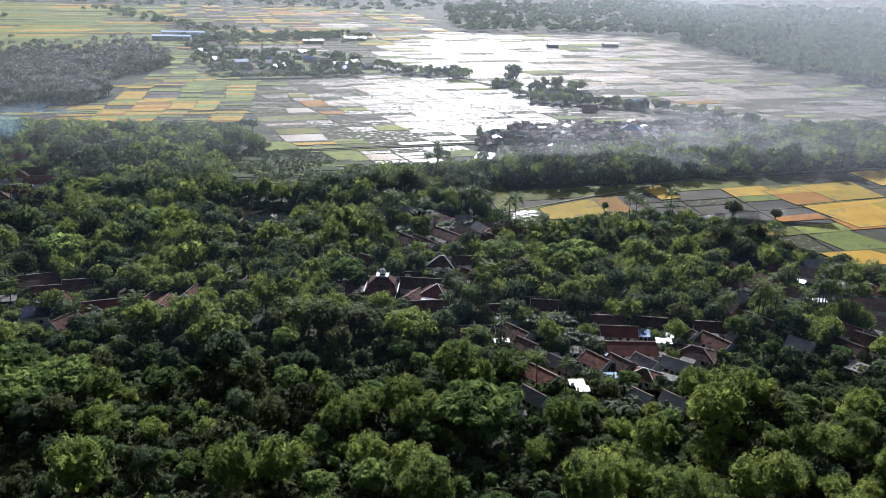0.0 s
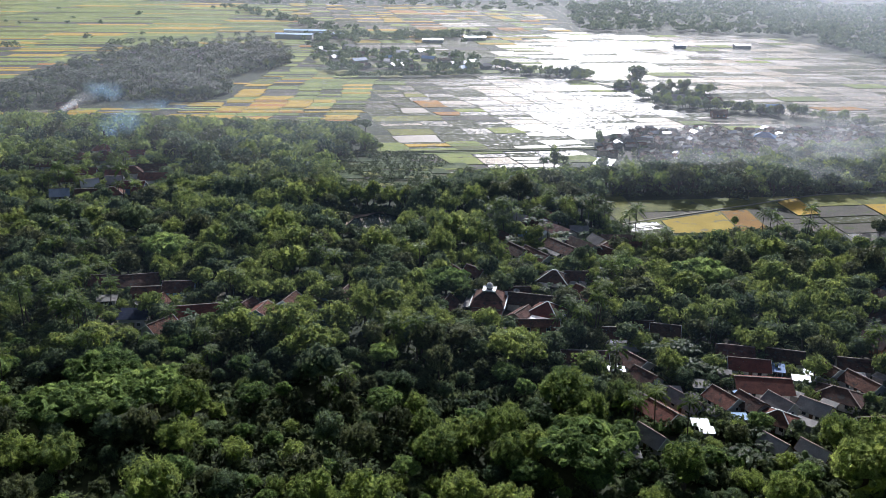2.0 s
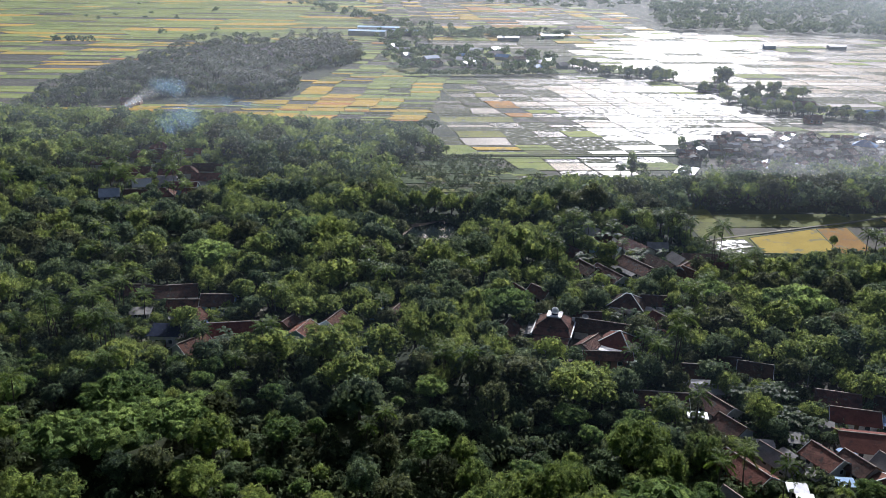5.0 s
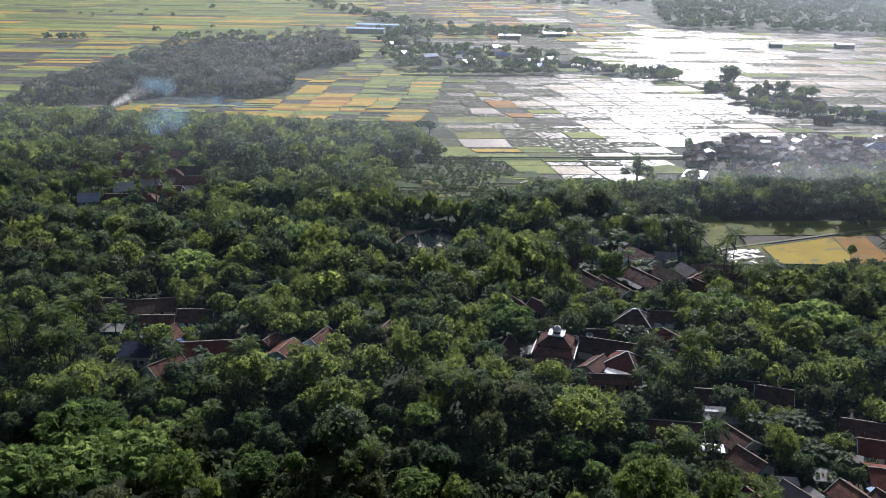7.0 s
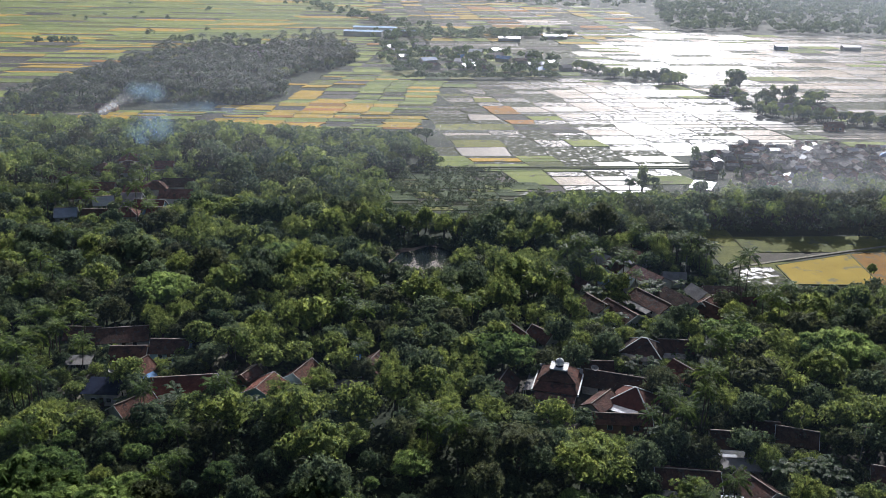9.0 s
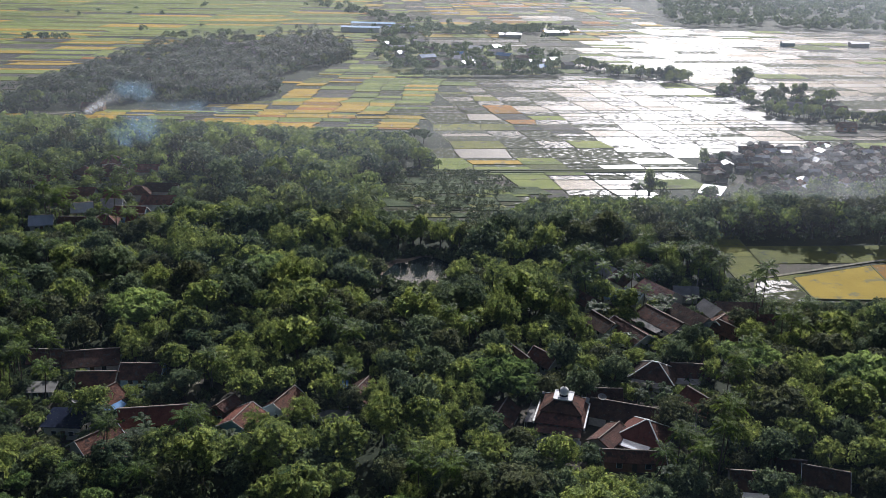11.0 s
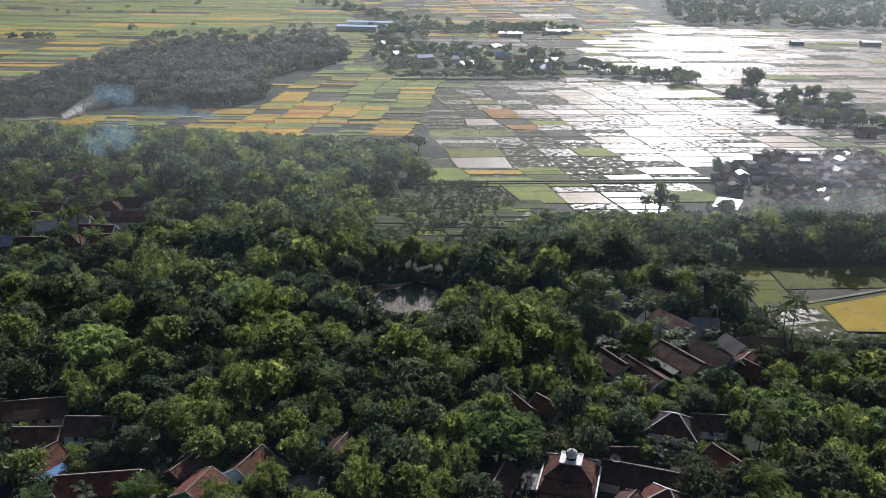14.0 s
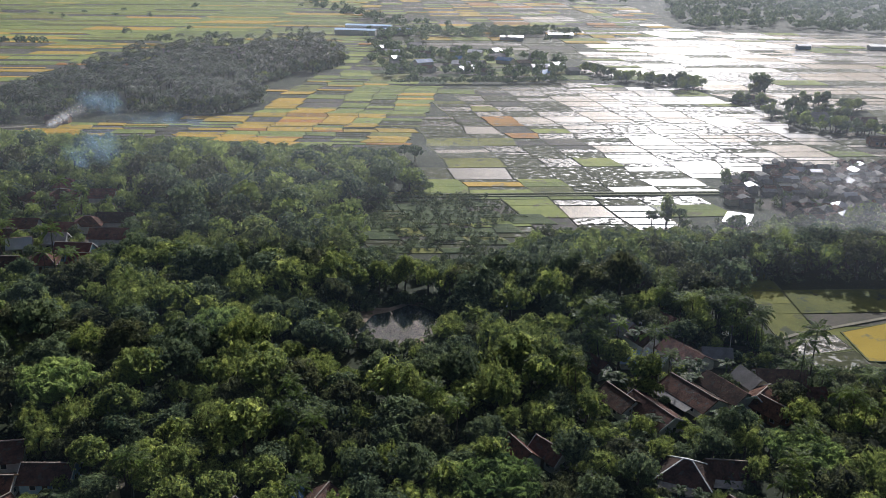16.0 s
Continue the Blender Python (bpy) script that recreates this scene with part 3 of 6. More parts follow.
def opening(root, x, y, z, w, h, front, kind, wall_axis="x"):
    """A door or a window set in a wall that faces local -y (front -1) or +y, or the gable ends."""
    d = 0.06 * front
    if wall_axis == "x":
        fr = [box(x - w / 2, x + w / 2, min(y, y + d), max(y, y + d), z, z + h)]
        pa = box(x - w / 2 + 0.09, x + w / 2 - 0.09, min(y + d, y + d * 1.5), max(y + d, y + d * 1.5), z + 0.09, z + h - 0.09)
    else:
        fr = [box(min(y, y + d), max(y, y + d), x - w / 2, x + w / 2, z, z + h)]
        pa = box(min(y + d, y + d * 1.5), max(y + d, y + d * 1.5), x - w / 2 + 0.09, x + w / 2 - 0.09, z + 0.09, z + h - 0.09)
    f = part(kind, quad_mesh(kind, *join(fr), ["trim" if kind == "window" else "wood"]), root)
    if kind == "door":
        return
    part("pane" if kind == "window" else "door_leaf", quad_mesh("pane", *pa, ["glass" if kind == "window" else "wood"]), f)


def house(x, y, turn, w, d, h=2.6, rise=2.0, style="gable", roof="tile", walls="plaster", label="", group="village houses", front=7.0, rich=True, over=0.6, porch=None):
    root = tagged(new("house"), label or "village house with a clay-tiled roof", "house", group)
    root.matrix_basis = pose(x, y, 0, 0, 0, turn)
    W, D = w / 2, d / 2
    pieces = [box(-W, W, -D, D, -0.05, h)]
    if style == "gable":
        for s in (-1, 1):
            V = np.array([(s * W, -D, h), (s * W, 0, h), (s * W, 0, h + rise * 0.97), (s * W, -D * 0.02, h + rise * 0.96), (s * W, D, h), (s * W, D * 0.02, h + rise * 0.96)])
            pieces.append((V, np.array([(0, 1, 2, 3), (4, 1, 2, 5)])))
    part("wall", quad_mesh("wall", *join(pieces), [walls]), root)
    k = rise / D
    e, zo = over, h + 0.08 - over * k
    zr = h + rise + 0.1
    if style == "gable":
        a = W + over * 0.8
        for s in (-1, 1):
            c = [(-a, s * (D + e), zo), (a, s * (D + e), zo), (a, 0, zr), (-a, 0, zr)]
            if s > 0:
                c = c[::-1]
            part("roof_slope", quad_mesh("roof_slope", *slab(c), [roof]), root)
        if rich:
            part("ridge_cap", quad_mesh("ridge_cap", *beam((-a - 0.05, 0, zr + 0.03), (a + 0.05, 0, zr + 0.03), 0.26, 0.18), ["ridge"]), root)
        # labels with lit get white boards, a sunlit edge put into the paint
        if rich:
            for s in (-1, 1):
                bars = [beam((s * (a + 0.03), t * (D + e), zo - 0.02), (s * (a + 0.03), 0, zr - 0.02), 0.08, 0.24) for t in (-1, 1)]
                part("verge_board", quad_mesh("verge_board", *join(bars), ["trim" if any(k in label for k in ("bright", "white", "pale", "lit")) else "wood"]), root)
    elif style == "hip":
        r = max(W - D, 0.12)
        A, B = W + e, D + e
        ridge = [(-r, 0, zr), (r, 0, zr)]
        part("roof_slope", quad_mesh("roof_slope", *slab([(-A, -B, zo), (A, -B, zo), (r, 0, zr), (-r, 0, zr)]), [roof]), root)
        part("roof_slope", quad_mesh("roof_slope", *slab([(A, B, zo), (-A, B, zo), (-r, 0, zr), (r, 0, zr)]), [roof]), root)
        part("roof_slope", quad_mesh("roof_slope", *slab([(A, -B, zo), (A, B, zo), (r, 0.04, zr), (r, -0.04, zr)]), [roof]), root)
        part("roof_slope", quad_mesh("roof_slope", *slab([(-A, B, zo), (-A, -B, zo), (-r, -0.04, zr), (-r, 0.04, zr)]), [roof]), root)
        part("ridge_cap", quad_mesh("ridge_cap", *beam((-r - 0.1, 0, zr + 0.03), (r + 0.1, 0, zr + 0.03), 0.32, 0.2), ["trim" if "white" in label or "pale ridges" in label else "ridge"]), root)
        for sx in (-1, 1) if rich else ():
            for sy in (-1, 1):
                part("hip_cap", quad_mesh("hip_cap", *beam((sx * A, sy * B, zo + 0.03), (sx * r, 0, zr + 0.03), 0.26, 0.16), ["trim" if "white" in label or "pale ridges" in label else "ridge"]), root)
    else:  # a single sheet that falls to the front
        part("roof_sheet", quad_mesh("roof_sheet", *slab([(-W - e, -D - e, h), (W + e, -D - e, h), (W + e, D + e, h + rise), (-W - e, D + e, h + rise)], 0.08), [roof]), root)
    if porch:
        z = h - 0.35
        part("porch_roof", quad_mesh("porch_roof", *slab([(-W * 0.9, -D - 2.6, z - 0.5), (W * 0.6, -D - 2.6, z - 0.5), (W * 0.6, -D - e, z), (-W * 0.9, -D - e, z)], 0.08), [porch]), root)
        for px in (-W * 0.85, -W * 0.15, W * 0.55):
            part("post", quad_mesh("post", *box(px - 0.07, px + 0.07, -D - 2.5, -D - 2.36, -0.02, z - 0.52), ["wood"]), root)
    if rich:
        opening(root, -W * 0.45, -D, 0.9, 1.2, 1.2, -1, "window")
        opening(root, W * 0.5, -D, 0.9, 1.2, 1.2, -1, "window")
        opening(root, W * 0.05, -D, 0.0, 0.95, 2.05, -1, "door")
        opening(root, 0.3, W, 0.9, 1.0, 1.1, 1, "window", "y")
        opening(root, -0.4, -W, 0.9, 1.0, 1.1, -1, "window", "y")
    CLEAR.append((x, y, max(w, d) * 0.5 + 1.8))
    if front:
        CLEAR.append((x, y - front * 0.85, max(w, d) * 0.45 + 0.8))
    return root


T, B, R = "tile", "tile_brown", "tile_red"
# houses west of the mosque
house(-117, 242, 22, 12, 8, roof=B, label="brown-tiled house with a wide worn roof", front=2.5)
house(-110, 232, 14, 8, 7, roof=T, label="clay-tiled house with a sagging roof edge", front=2.5, porch="asbestos")
house(-104.5, 224, 70, 8, 6, roof=T, label="small clay-tiled house behind a banana plant", front=2.5, porch="blue_sheet")
house(-106, 213.5, 8, 7.5, 5.5, 3.2, 0.9, "shed", "navy_sheet", "plaster", "white house under a dark blue sheet roof", front=4)
house(-96, 208, 62, 8.5, 6, roof=T, label="orange-tiled gable house with lit slope", front=2.5)
house(-102, 238, 12, 9, 6.5, roof=B, walls="blue_wall", label="house with blue and white window wall", front=4)
house(-89.5, 219.5, 20, 14, 6.5, 2.8, 2.1, roof=R, walls="brick", label="long red-roofed house with a bright eave line", front=4)
house(-76.5, 226, 75, 5, 3.2, 3.6, 1.0, roof=B, walls="brick", label="narrow brick outhouse with weathered tiles", front=3)
house(-70.5, 221, 82, 7.5, 6.4, 3.6, 1.7, roof=T, walls="blue_wall", label="pale blue house with a red gable roof", front=6)
house(-65, 231, 78, 8, 6, roof=T, walls="plaster", label="white house with narrow tiled roof", front=3, porch="asbestos")
house(-50, 239, 80, 7.5, 6, roof=B, walls="plaster", label="dark-tiled house half hidden by trees", front=2.5, porch="asbestos")
house(-53, 228, 10, 6, 2.5, 2.4, 0.5, "shed", "asbestos", "plaster", "low white lean-to with a grey sheet roof", front=2.5)
house(-56, 241.5, 15, 3.4, 2.6, 2.3, 0.4, "shed", "blue_sheet", "blue_wall", "tiny hut with bright blue sheets under trees", front=3, rich=False)
house(-127, 240, 10, 8, 6, roof=B, label="brown-tiled house at the lane", front=3)
house(-120, 226, 15, 5, 3, 2.4, 0.6, "shed", "asbestos", "plaster", "small shed with bright zinc sheets", front=2.5)
# houses east of the mosque
house(8.5, 243, -8, 15, 7.5, roof=B, label="long dark-tiled house beside the mosque", front=0)
house(12.5, 235, -22, 9, 8.5, 3.0, 2.6, "hip", R, "plaster", "red hip-roofed house with pale ridges", front=0, porch="zinc")
house(4.8, 232, 62, 8, 4.6, 2.8, 1.2, roof=B, walls="concrete", label="dark brown-roofed hall by the mosque wall", front=0)
house(9.5, 225.5, 8, 12, 4, 2.7, 1.1, roof=T, walls="brick", label="low tiled house with a lit ridge", front=4)
house(25, 250.5, -50, 9, 6, roof=R, label="red-tiled house under tree crowns", front=5)
house(-18, 236, 80, 8, 5.5, roof=B, label="dark red-tiled house under trees", front=0)
house(3.5, 249, 10, 7, 5, roof=B, label="old brown-tiled house behind the long roof", front=0)
house(15, 263, -12, 9.5, 8, 3.0, 2.6, "hip", B, "plaster", "brown hip roof with white-painted ridges", front=6, porch="asbestos")
house(23, 266, 5, 8, 5, roof=B, label="brown-tiled house with a grey porch roof", front=5, porch="asbestos")
house(-17, 264, -52, 8, 5, roof=T, label="orange-tiled house end among trees", front=5)
house(-11, 265, -40, 7, 4.5, roof=B, label="small tiled house with a white gable", front=5)
# the rows of houses towards the east fields
for hx, hy, ht, hw, hd, rf, wl, lb, pr in (
    (9.5, 286, -52, 14, 8, B, "plaster", "long brown-tiled house with a pale ridge", None),
    (2.5, 290, -52, 10, 7, B, "plaster", "brown-tiled house with a chipped ridge", None),
    (18.5, 296, -50, 15, 8, B, "plaster", "wide brown-tiled house with zinc lean-to", "asbestos"),
    (26, 300, -52, 13, 6.5, B, "plaster", "brown-tiled house with white ridge line", None),
    (33.5, 297.5, 60, 7.5, 6.5, T, "plaster", "white gable house with pinkish orange tiles", None),
    (39, 309, 8, 12, 8, B, "plaster", "dark-tiled house by the paddy edge", "zinc"),
    (32, 306, -60, 8, 5.5, "asbestos", "cream", "grey-roofed house with a cream gable", None),
    (18, 317, -50, 13, 8, B, "plaster", "dark brown-tiled house near the field track", None),
    (25.5, 318, 5, 7, 5, "asbestos", "plaster", "low house with a pale sheet roof", None),
    (43, 301, 15, 9, 6, B, "brick", "brick house with dark tiles", None),
    (35, 292.5, -48, 8, 5, T, "brick", "orange-tiled house behind a tree crown", None),
    (11, 311.5, -50, 7, 3.5, "zinc", "plaster", "narrow house with bright zinc roof sheets", None),
    (4.5, 311.5, 10, 4.5, 3.2, "pale_blue", "plaster", "small house with pale blue sheet roof", None),
    (2.5, 331, -40, 8, 5, "asbestos", "plaster", "grey-roofed house under trees", None),
    (14.5, 336, -45, 11, 7, B, "plaster", "old brown-tiled house by the woods", "zinc"),
    (-3, 306, -50, 7, 5, B, "plaster", "small brown-tiled house in a garden", None),
    (8, 324, -52, 8, 6, B, "plaster", "brown-tiled house behind palms", None),
):
    house(hx, hy, ht, hw * 0.92, hd * 0.92, 2.5, 1.9, roof=rf, walls=wl, label=lb, porch=pr, front=5, group="houses by the east fields", rich=hy < 300)
# the south-eastern hamlet
for hx, hy, ht, hw, hd, st, rf, wl, lb, pr in (
    (32, 222, 6, 10, 8, "gable", B, "plaster", "brown-tiled house with zinc porch", "zinc"),
    (46, 226, -8, 10, 8, "gable", B, "plaster", "brown-tiled house with white gable posts", None),
    (40, 228, 0, 6, 5, "gable", B, "plaster", "narrow tiled house with zinc patch", None),
    (22, 205, 4, 15, 9, "gable", B, "plaster", "wide dark-tiled house with pale eaves", "asbestos"),
    (35, 204, -52, 11, 8, "gable", B, "plaster", "brown-tiled house with a bright verge", None),
    (33, 212, 2, 9, 3, "shed", "asbestos", "concrete", "long pale sheet roof over a yard", None),
    (63, 214, -6, 12, 7, "gable", B, "plaster", "dark-tiled house in tree shade", None),
    (76, 213, -10, 12, 8, "gable", B, "plaster", "broad brown-tiled house in shade", None),
    (65, 206, -4, 13, 7, "gable", R, "plaster", "red-tiled house with a pale blue gable", None),
    (72, 205, -10, 4, 4, "shed", "blue_sheet", "blue_wall", "little lean-to with a blue sheet roof", None),
    (85, 206, -60, 10, 8, "gable", T, "plaster", "orange-tiled house with a lit gable side", "zinc"),
    (93, 210, -6, 10, 7, "gable", B, "plaster", "brown-tiled house with zinc eave", "zinc"),
    (66, 195, 0, 17, 11, "gable", R, "plaster", "large dark red-roofed house", None),
    (55, 186, -55, 10, 7.5, "gable", T, "plaster", "clay-tiled house with bright verges", None),
    (61, 184.5, -55, 9, 7, "gable", B, "asbestos", "grey-brown gable house with sharp ridge", None),
    (68, 185, -55, 9, 6, "gable", "asbestos", "plaster", "pale sheet-roofed gable house", None),
    (66, 178, -35, 10, 8, "hip", T, "plaster", "clay hip-roofed house with pale ridges", None),
    (50.5, 193, 5, 4.5, 3.5, "shed", "asbestos", "plaster", "small house with pale grey sheets", None),
    (37, 195, -50, 9, 7, "gable", B, "plaster", "brown-tiled house behind palms", "zinc"),
    (38, 178, -52, 15, 8, "gable", T, "brick", "long orange-tiled house with a lit verge", None),
    (45, 183, -50, 12, 4, "gable", "asbestos", "plaster", "grey roofed long house", None),
    (47, 173, 4, 3.8, 2.0, "shed", "zinc", "plaster", "blinding white zinc sheet roof", None),
    (35, 165, -52, 10, 5, "gable", "asbestos", "plaster", "pale grey roofed house by a palm", None),
    (29.5, 158, 8, 4.5, 4.5, "shed", "asbestos", "concrete", "pale corrugated roof over an open shed", None),
    (76, 184, -40, 9, 6, "gable", "asbestos", "plaster", "low grey-roofed house in the lane", None),
    (84, 192, -30, 14, 9, "hip", B, "plaster", "broad brown hip-roofed house", None),
    (92, 199, -58, 12, 7, "gable", T, "plaster", "orange-lit tiled house with dark porch", None),
    (88, 178, 12, 12, 4, "gable", B, "cream", "low house behind a yellow lit wall", None),
    (62, 165, -52, 8, 5, "gable", "asbestos", "plaster", "grey-roofed shed house by the lawn", None),
    (70, 163, -52, 9, 4, "gable", "asbestos", "plaster", "long grey-roofed house by the lawn", None),
):
    house(hx, hy, ht, hw * 0.78, hd * 0.82, 2.5, 1.8 if st != "shed" else 0.5, st, rf, wl, lb, porch=pr, front=3 if hy > 160 else 6, group="houses of the south-eastern hamlet")
# the eastern hamlet
for hx, hy, ht, hw, hd, st, rf, wl, lb in (
    (124, 252, -55, 12, 7, "gable", T, "plaster", "clay-tiled house in the eastern hamlet"),
    (135, 260, -50, 9, 6, "gable", T, "plaster", "orange-tiled house with a cyan awning"),
    (145, 258, -40, 11, 7, "gable", B, "plaster", "brown-tiled house with a zinc strip"),
    (142, 243, 5, 13, 7, "gable", B, "plaster", "long dark-tiled house in shade"),
    (149, 246, 5, 8, 3, "shed", "zinc", "plaster", "white-roofed lean-to in sun"),
    (158, 243, -20, 11, 9, "hip", T, "plaster", "hip-roofed house with white eaves beside the field"),
    (134, 209, -48, 11, 7, "gable", T, "plaster", "clay-tiled house with a white gable"),
    (138, 200, -48, 10, 6.5, "gable", T, "plaster", "orange-brown gable house with a dark window"),
    (129, 196, -55, 9, 7, "gable", B, "cream", "brown-tiled house with cream gable"),
    (125.5, 184, -50, 6, 5, "shed", "asbestos", "plaster", "white-walled shed with a thin sheet roof"),
    (110, 233, 30, 6, 4, "gable", "asbestos", "plaster", "small white gable house among palms"),
    (110, 214, -52, 9, 6, "gable", B, "cream", "brown-tiled house behind palms"),
    (104, 226, -50, 8, 6, "gable", B, "brick", "old tiled brick house under palms"),
    (125, 269, 10, 8, 6, "gable", "navy_sheet", "blue_wall", "blue-walled house in shade"),
    (115, 243, -52, 12, 7, "gable", B, "plaster", "brown-tiled house in a close row"),
    (130, 241, -50, 10, 6, "gable", B, "plaster", "dark-tiled house in a close row"),
    (120, 262, -50, 12, 6, "gable", B, "plaster", "old brown-tiled house at the hamlet edge"),
    (150, 268, 12, 10, 5, "gable", "asbestos", "plaster", "pale sheet-roofed house by the rice"),
    (152, 230, -15, 14, 9, "gable", B, "plaster", "broad dark-tiled house under palms"),
    (116, 197, -50, 8, 5, "gable", "asbestos", "plaster", "grey gable house in the lane"),
    (148, 215, -48, 11, 6, "gable", B, "plaster", "brown-tiled house with a long ridge"),
):
    house(hx, hy, ht, hw * 0.92, hd * 0.92, 2.6, 2.0 if st != "shed" else 0.5, st, rf, wl, lb, front=5, group="houses of the eastern hamlet", rich=hy < 215)
# lean-tos and sheds in the lanes
for k, (hx, hy, ht, rf) in enumerate(((58, 201, -10, "asbestos"), (47, 186, -52, "asbestos"), (43, 189.5, 5, "asbestos"), (57, 177.5, 5, "pale_blue"), (73, 191, -30, "asbestos"), (77, 200, -8, "zinc"), (82, 199, -50, "asbestos"), (51, 179, -50, "asbestos"), (30, 199, 4, "zinc"),
                                    (98, 204, -50, "asbestos"), (60, 190, 35, "pale_blue"), (128, 246, -50, "asbestos"), (138, 251, -45, "zinc"), (121, 236, -50, "asbestos"), (137, 233, 5, "zinc"), (131, 203, -50, "asbestos"), (143, 208, -48, "asbestos"), (72, 177, -35, "asbestos"), (48, 170, 5, "zinc"), (80, 187, -40, "asbestos"))):
    house(hx, hy, ht, 3.0 + 0.5 * (k % 3), 2.0 + 0.3 * (k % 2), 2.3, 0.4, "shed", rf, "concrete", {"zinc": "small lean-to with bright zinc sheets", "asbestos": "small lean-to with grey corrugated sheets", "pale_blue": "small lean-to with pale blue sheets"}[rf], "lean-tos between houses", front=0, rich=False, over=0.3)
# the western village
for hx, hy, ht, hw, hd, st, rf, wl, lb in (
    (-170, 339, 20, 9, 7, "hip", T, "plaster", "red-tiled house with a pointed roof"),
    (-166, 350, 8, 11, 6, "gable", R, "blue_wall", "house with a blue and white wall"),
    (-177, 357, 15, 7, 6, "gable", "asbestos", "plaster", "pale house beside a lane"),
    (-181, 368, 10, 9, 6, "gable", T, "plaster", "red-tiled village house under palms"),
    (-177, 376, 20, 9, 7, "hip", T, "plaster", "clay hip roof among palms"),
    (-170, 382, 10, 12, 6, "gable", B, "plaster", "long brown-tiled village house"),
    (-163, 366, 12, 12, 7, "gable", T, "plaster", "wide red-tiled house in the village"),
    (-158, 342, 15, 8, 6, "gable", R, "plaster", "red-tiled house at the wood's edge"),
    (-185, 350, 30, 7, 5, "gable", "zinc", "cream", "zinc-roofed house with orange wall"),
    (-196, 369, 12, 9, 6, "gable", T, "plaster", "red-tiled house behind palms"),
    (-204, 404, 20, 10, 7, "hip", T, "plaster", "brown hip roof under smoke"),
    (-212, 398, -30, 9, 7, "hip", T, "plaster", "pinkish hip-roofed house near palms"),
    (-198, 398, 10, 8, 6, "gable", T, "plaster", "clay-tiled house in a garden"),
    (-190, 408, 15, 9, 6, "gable", T, "plaster", "orange-tiled house under smoke"),
    (-179, 334, 12, 8, 6, "gable", T, "cream", "orange-walled house beside palms"),
    (-190, 333, 25, 7, 5, "gable", "zinc", "plaster", "white house under pale zinc sheets"),
    (-196, 357, 15, 9, 6, "gable", B, "plaster", "brown-tiled house along the village lane"),
    (-221, 381, 10, 9, 6, "gable", T, "plaster", "clay-tiled house at the village end"),
    (-211, 418, 20, 9, 7, "hip", T, "plaster", "red hip roof at the wood's rim"),
):
    house(hx, hy, ht, hw, hd, 3.0, 2.3, st, rf, wl, lb, front=6, group="houses of the western village", rich=hy < 360)
# the dense northern village
REAR = [[], []]
r = np.random.default_rng(21)
for i in range(31):
    for j in range(23):
        hx, hy = 43 + i * 5.8 + r.uniform(-1.4, 1.4), 440 + j * 5.7 + i * 1.7 + r.uniform(-1.6, 1.6)
        if not inside(hx, hy, TOWN) or math.hypot(hx - 43, hy - 436) < 12 or wave(hx, hy, 0.06, 6) < -0.35:
            continue
        rf = choose(r, tile_brown=4, tile=1.6, slate_sheet=1.8, asbestos=4, zinc=0.9)
        if hy > 470 + 0.4 * max(hx - 100, 0):
            turn, w, d, h, up = radians(15 + r.choice((0, 90)) + r.uniform(-6, 6)), r.uniform(1.7, 3.1), r.uniform(1.3, 2.1), r.uniform(2.0, 3.6), r.uniform(0.6, 1.4)
            body = [box(-w, w, -d, d, -0.03, h)] + [slab([(-w - 0.4, sy * (d + 0.4), h - 0.15), (w + 0.4, sy * (d + 0.4), h - 0.15), (w + 0.4, 0, h + up), (-w - 0.4, 0, h + up)][::sy]) for sy in (1, -1)]
            body.append((np.array([(sx * (w - 0.02), yy, zz) for sx in (-1, 1) for yy, zz in ((-d, h), (d, h), (0.05, h + up - 0.1), (-0.05, h + up - 0.1))]), np.array([(0, 1, 2, 3), (4, 5, 6, 7)])))
            for e, (V, Q) in enumerate(body):
                REAR[0].append((put(np.asarray(V, float), hx, hy, 0, turn, 1, 1), Q))
                REAR[1] += [["tile_brown", "tile", "slate_sheet", "asbestos", "zinc"].index(rf) + 1 if e in (1, 2) else 0] * len(Q)
            continue
        house(hx, hy, 15 + r.choice((0, 90)) + r.uniform(-6, 6), r.uniform(3.8, 6.2), r.uniform(2.8, 4.2), r.uniform(2.2, 3.2), r.uniform(0.8, 1.4), str(r.choice(("gable", "gable", "hip"))), rf,
              choose(r, plaster=1.5, cream=1, brick=3, concrete=3), {"tile_brown": "brown-tiled house in a dense village", "tile": "clay-tiled house in a dense village", "slate_sheet": "grey sheet-roofed house in a dense village", "asbestos": "pale grey sheet-roofed house in a dense village", "zinc": "glinting zinc-roofed house in a dense village"}[rf],
              group="houses of the northern village", front=0, rich=False)
tagged(new("village_houses", quad_mesh("village_houses", *join(REAR[0]), ["concrete", "tile_brown", "tile", "slate_sheet", "asbestos", "zinc"], REAR[1])), "rear rows of a dense village under brown and grey roofs", "houses", kind="stuff")
# single buildings in the fields
house(43.5, 436, -15, 8, 12, 2.6, 0.3, "shed", "zinc", "concrete", "white sheet-roofed rice mill shed", "field buildings", 4, False)
house(129, 592, 10, 9, 7, 3.0, 1.8, "gable", T, "brick", "orange-walled house among paddies", "field buildings", 0)
house(168, 617, 15, 16, 9, 3.5, 2.0, "gable", "blue_sheet", "plaster", "building with blue sheet roof at the paddies", "field buildings", 0, False)
house(140, 513, -20, 11, 8, 4.0, 2.4, "hip", "blue_sheet", "plaster", "house with pale blue hip roof", "field buildings", 0, False)
house(132, 640, 10, 14, 8, 3.5, 2.0, "gable", B, "plaster", "brown house among island trees", "field buildings", 0, False)
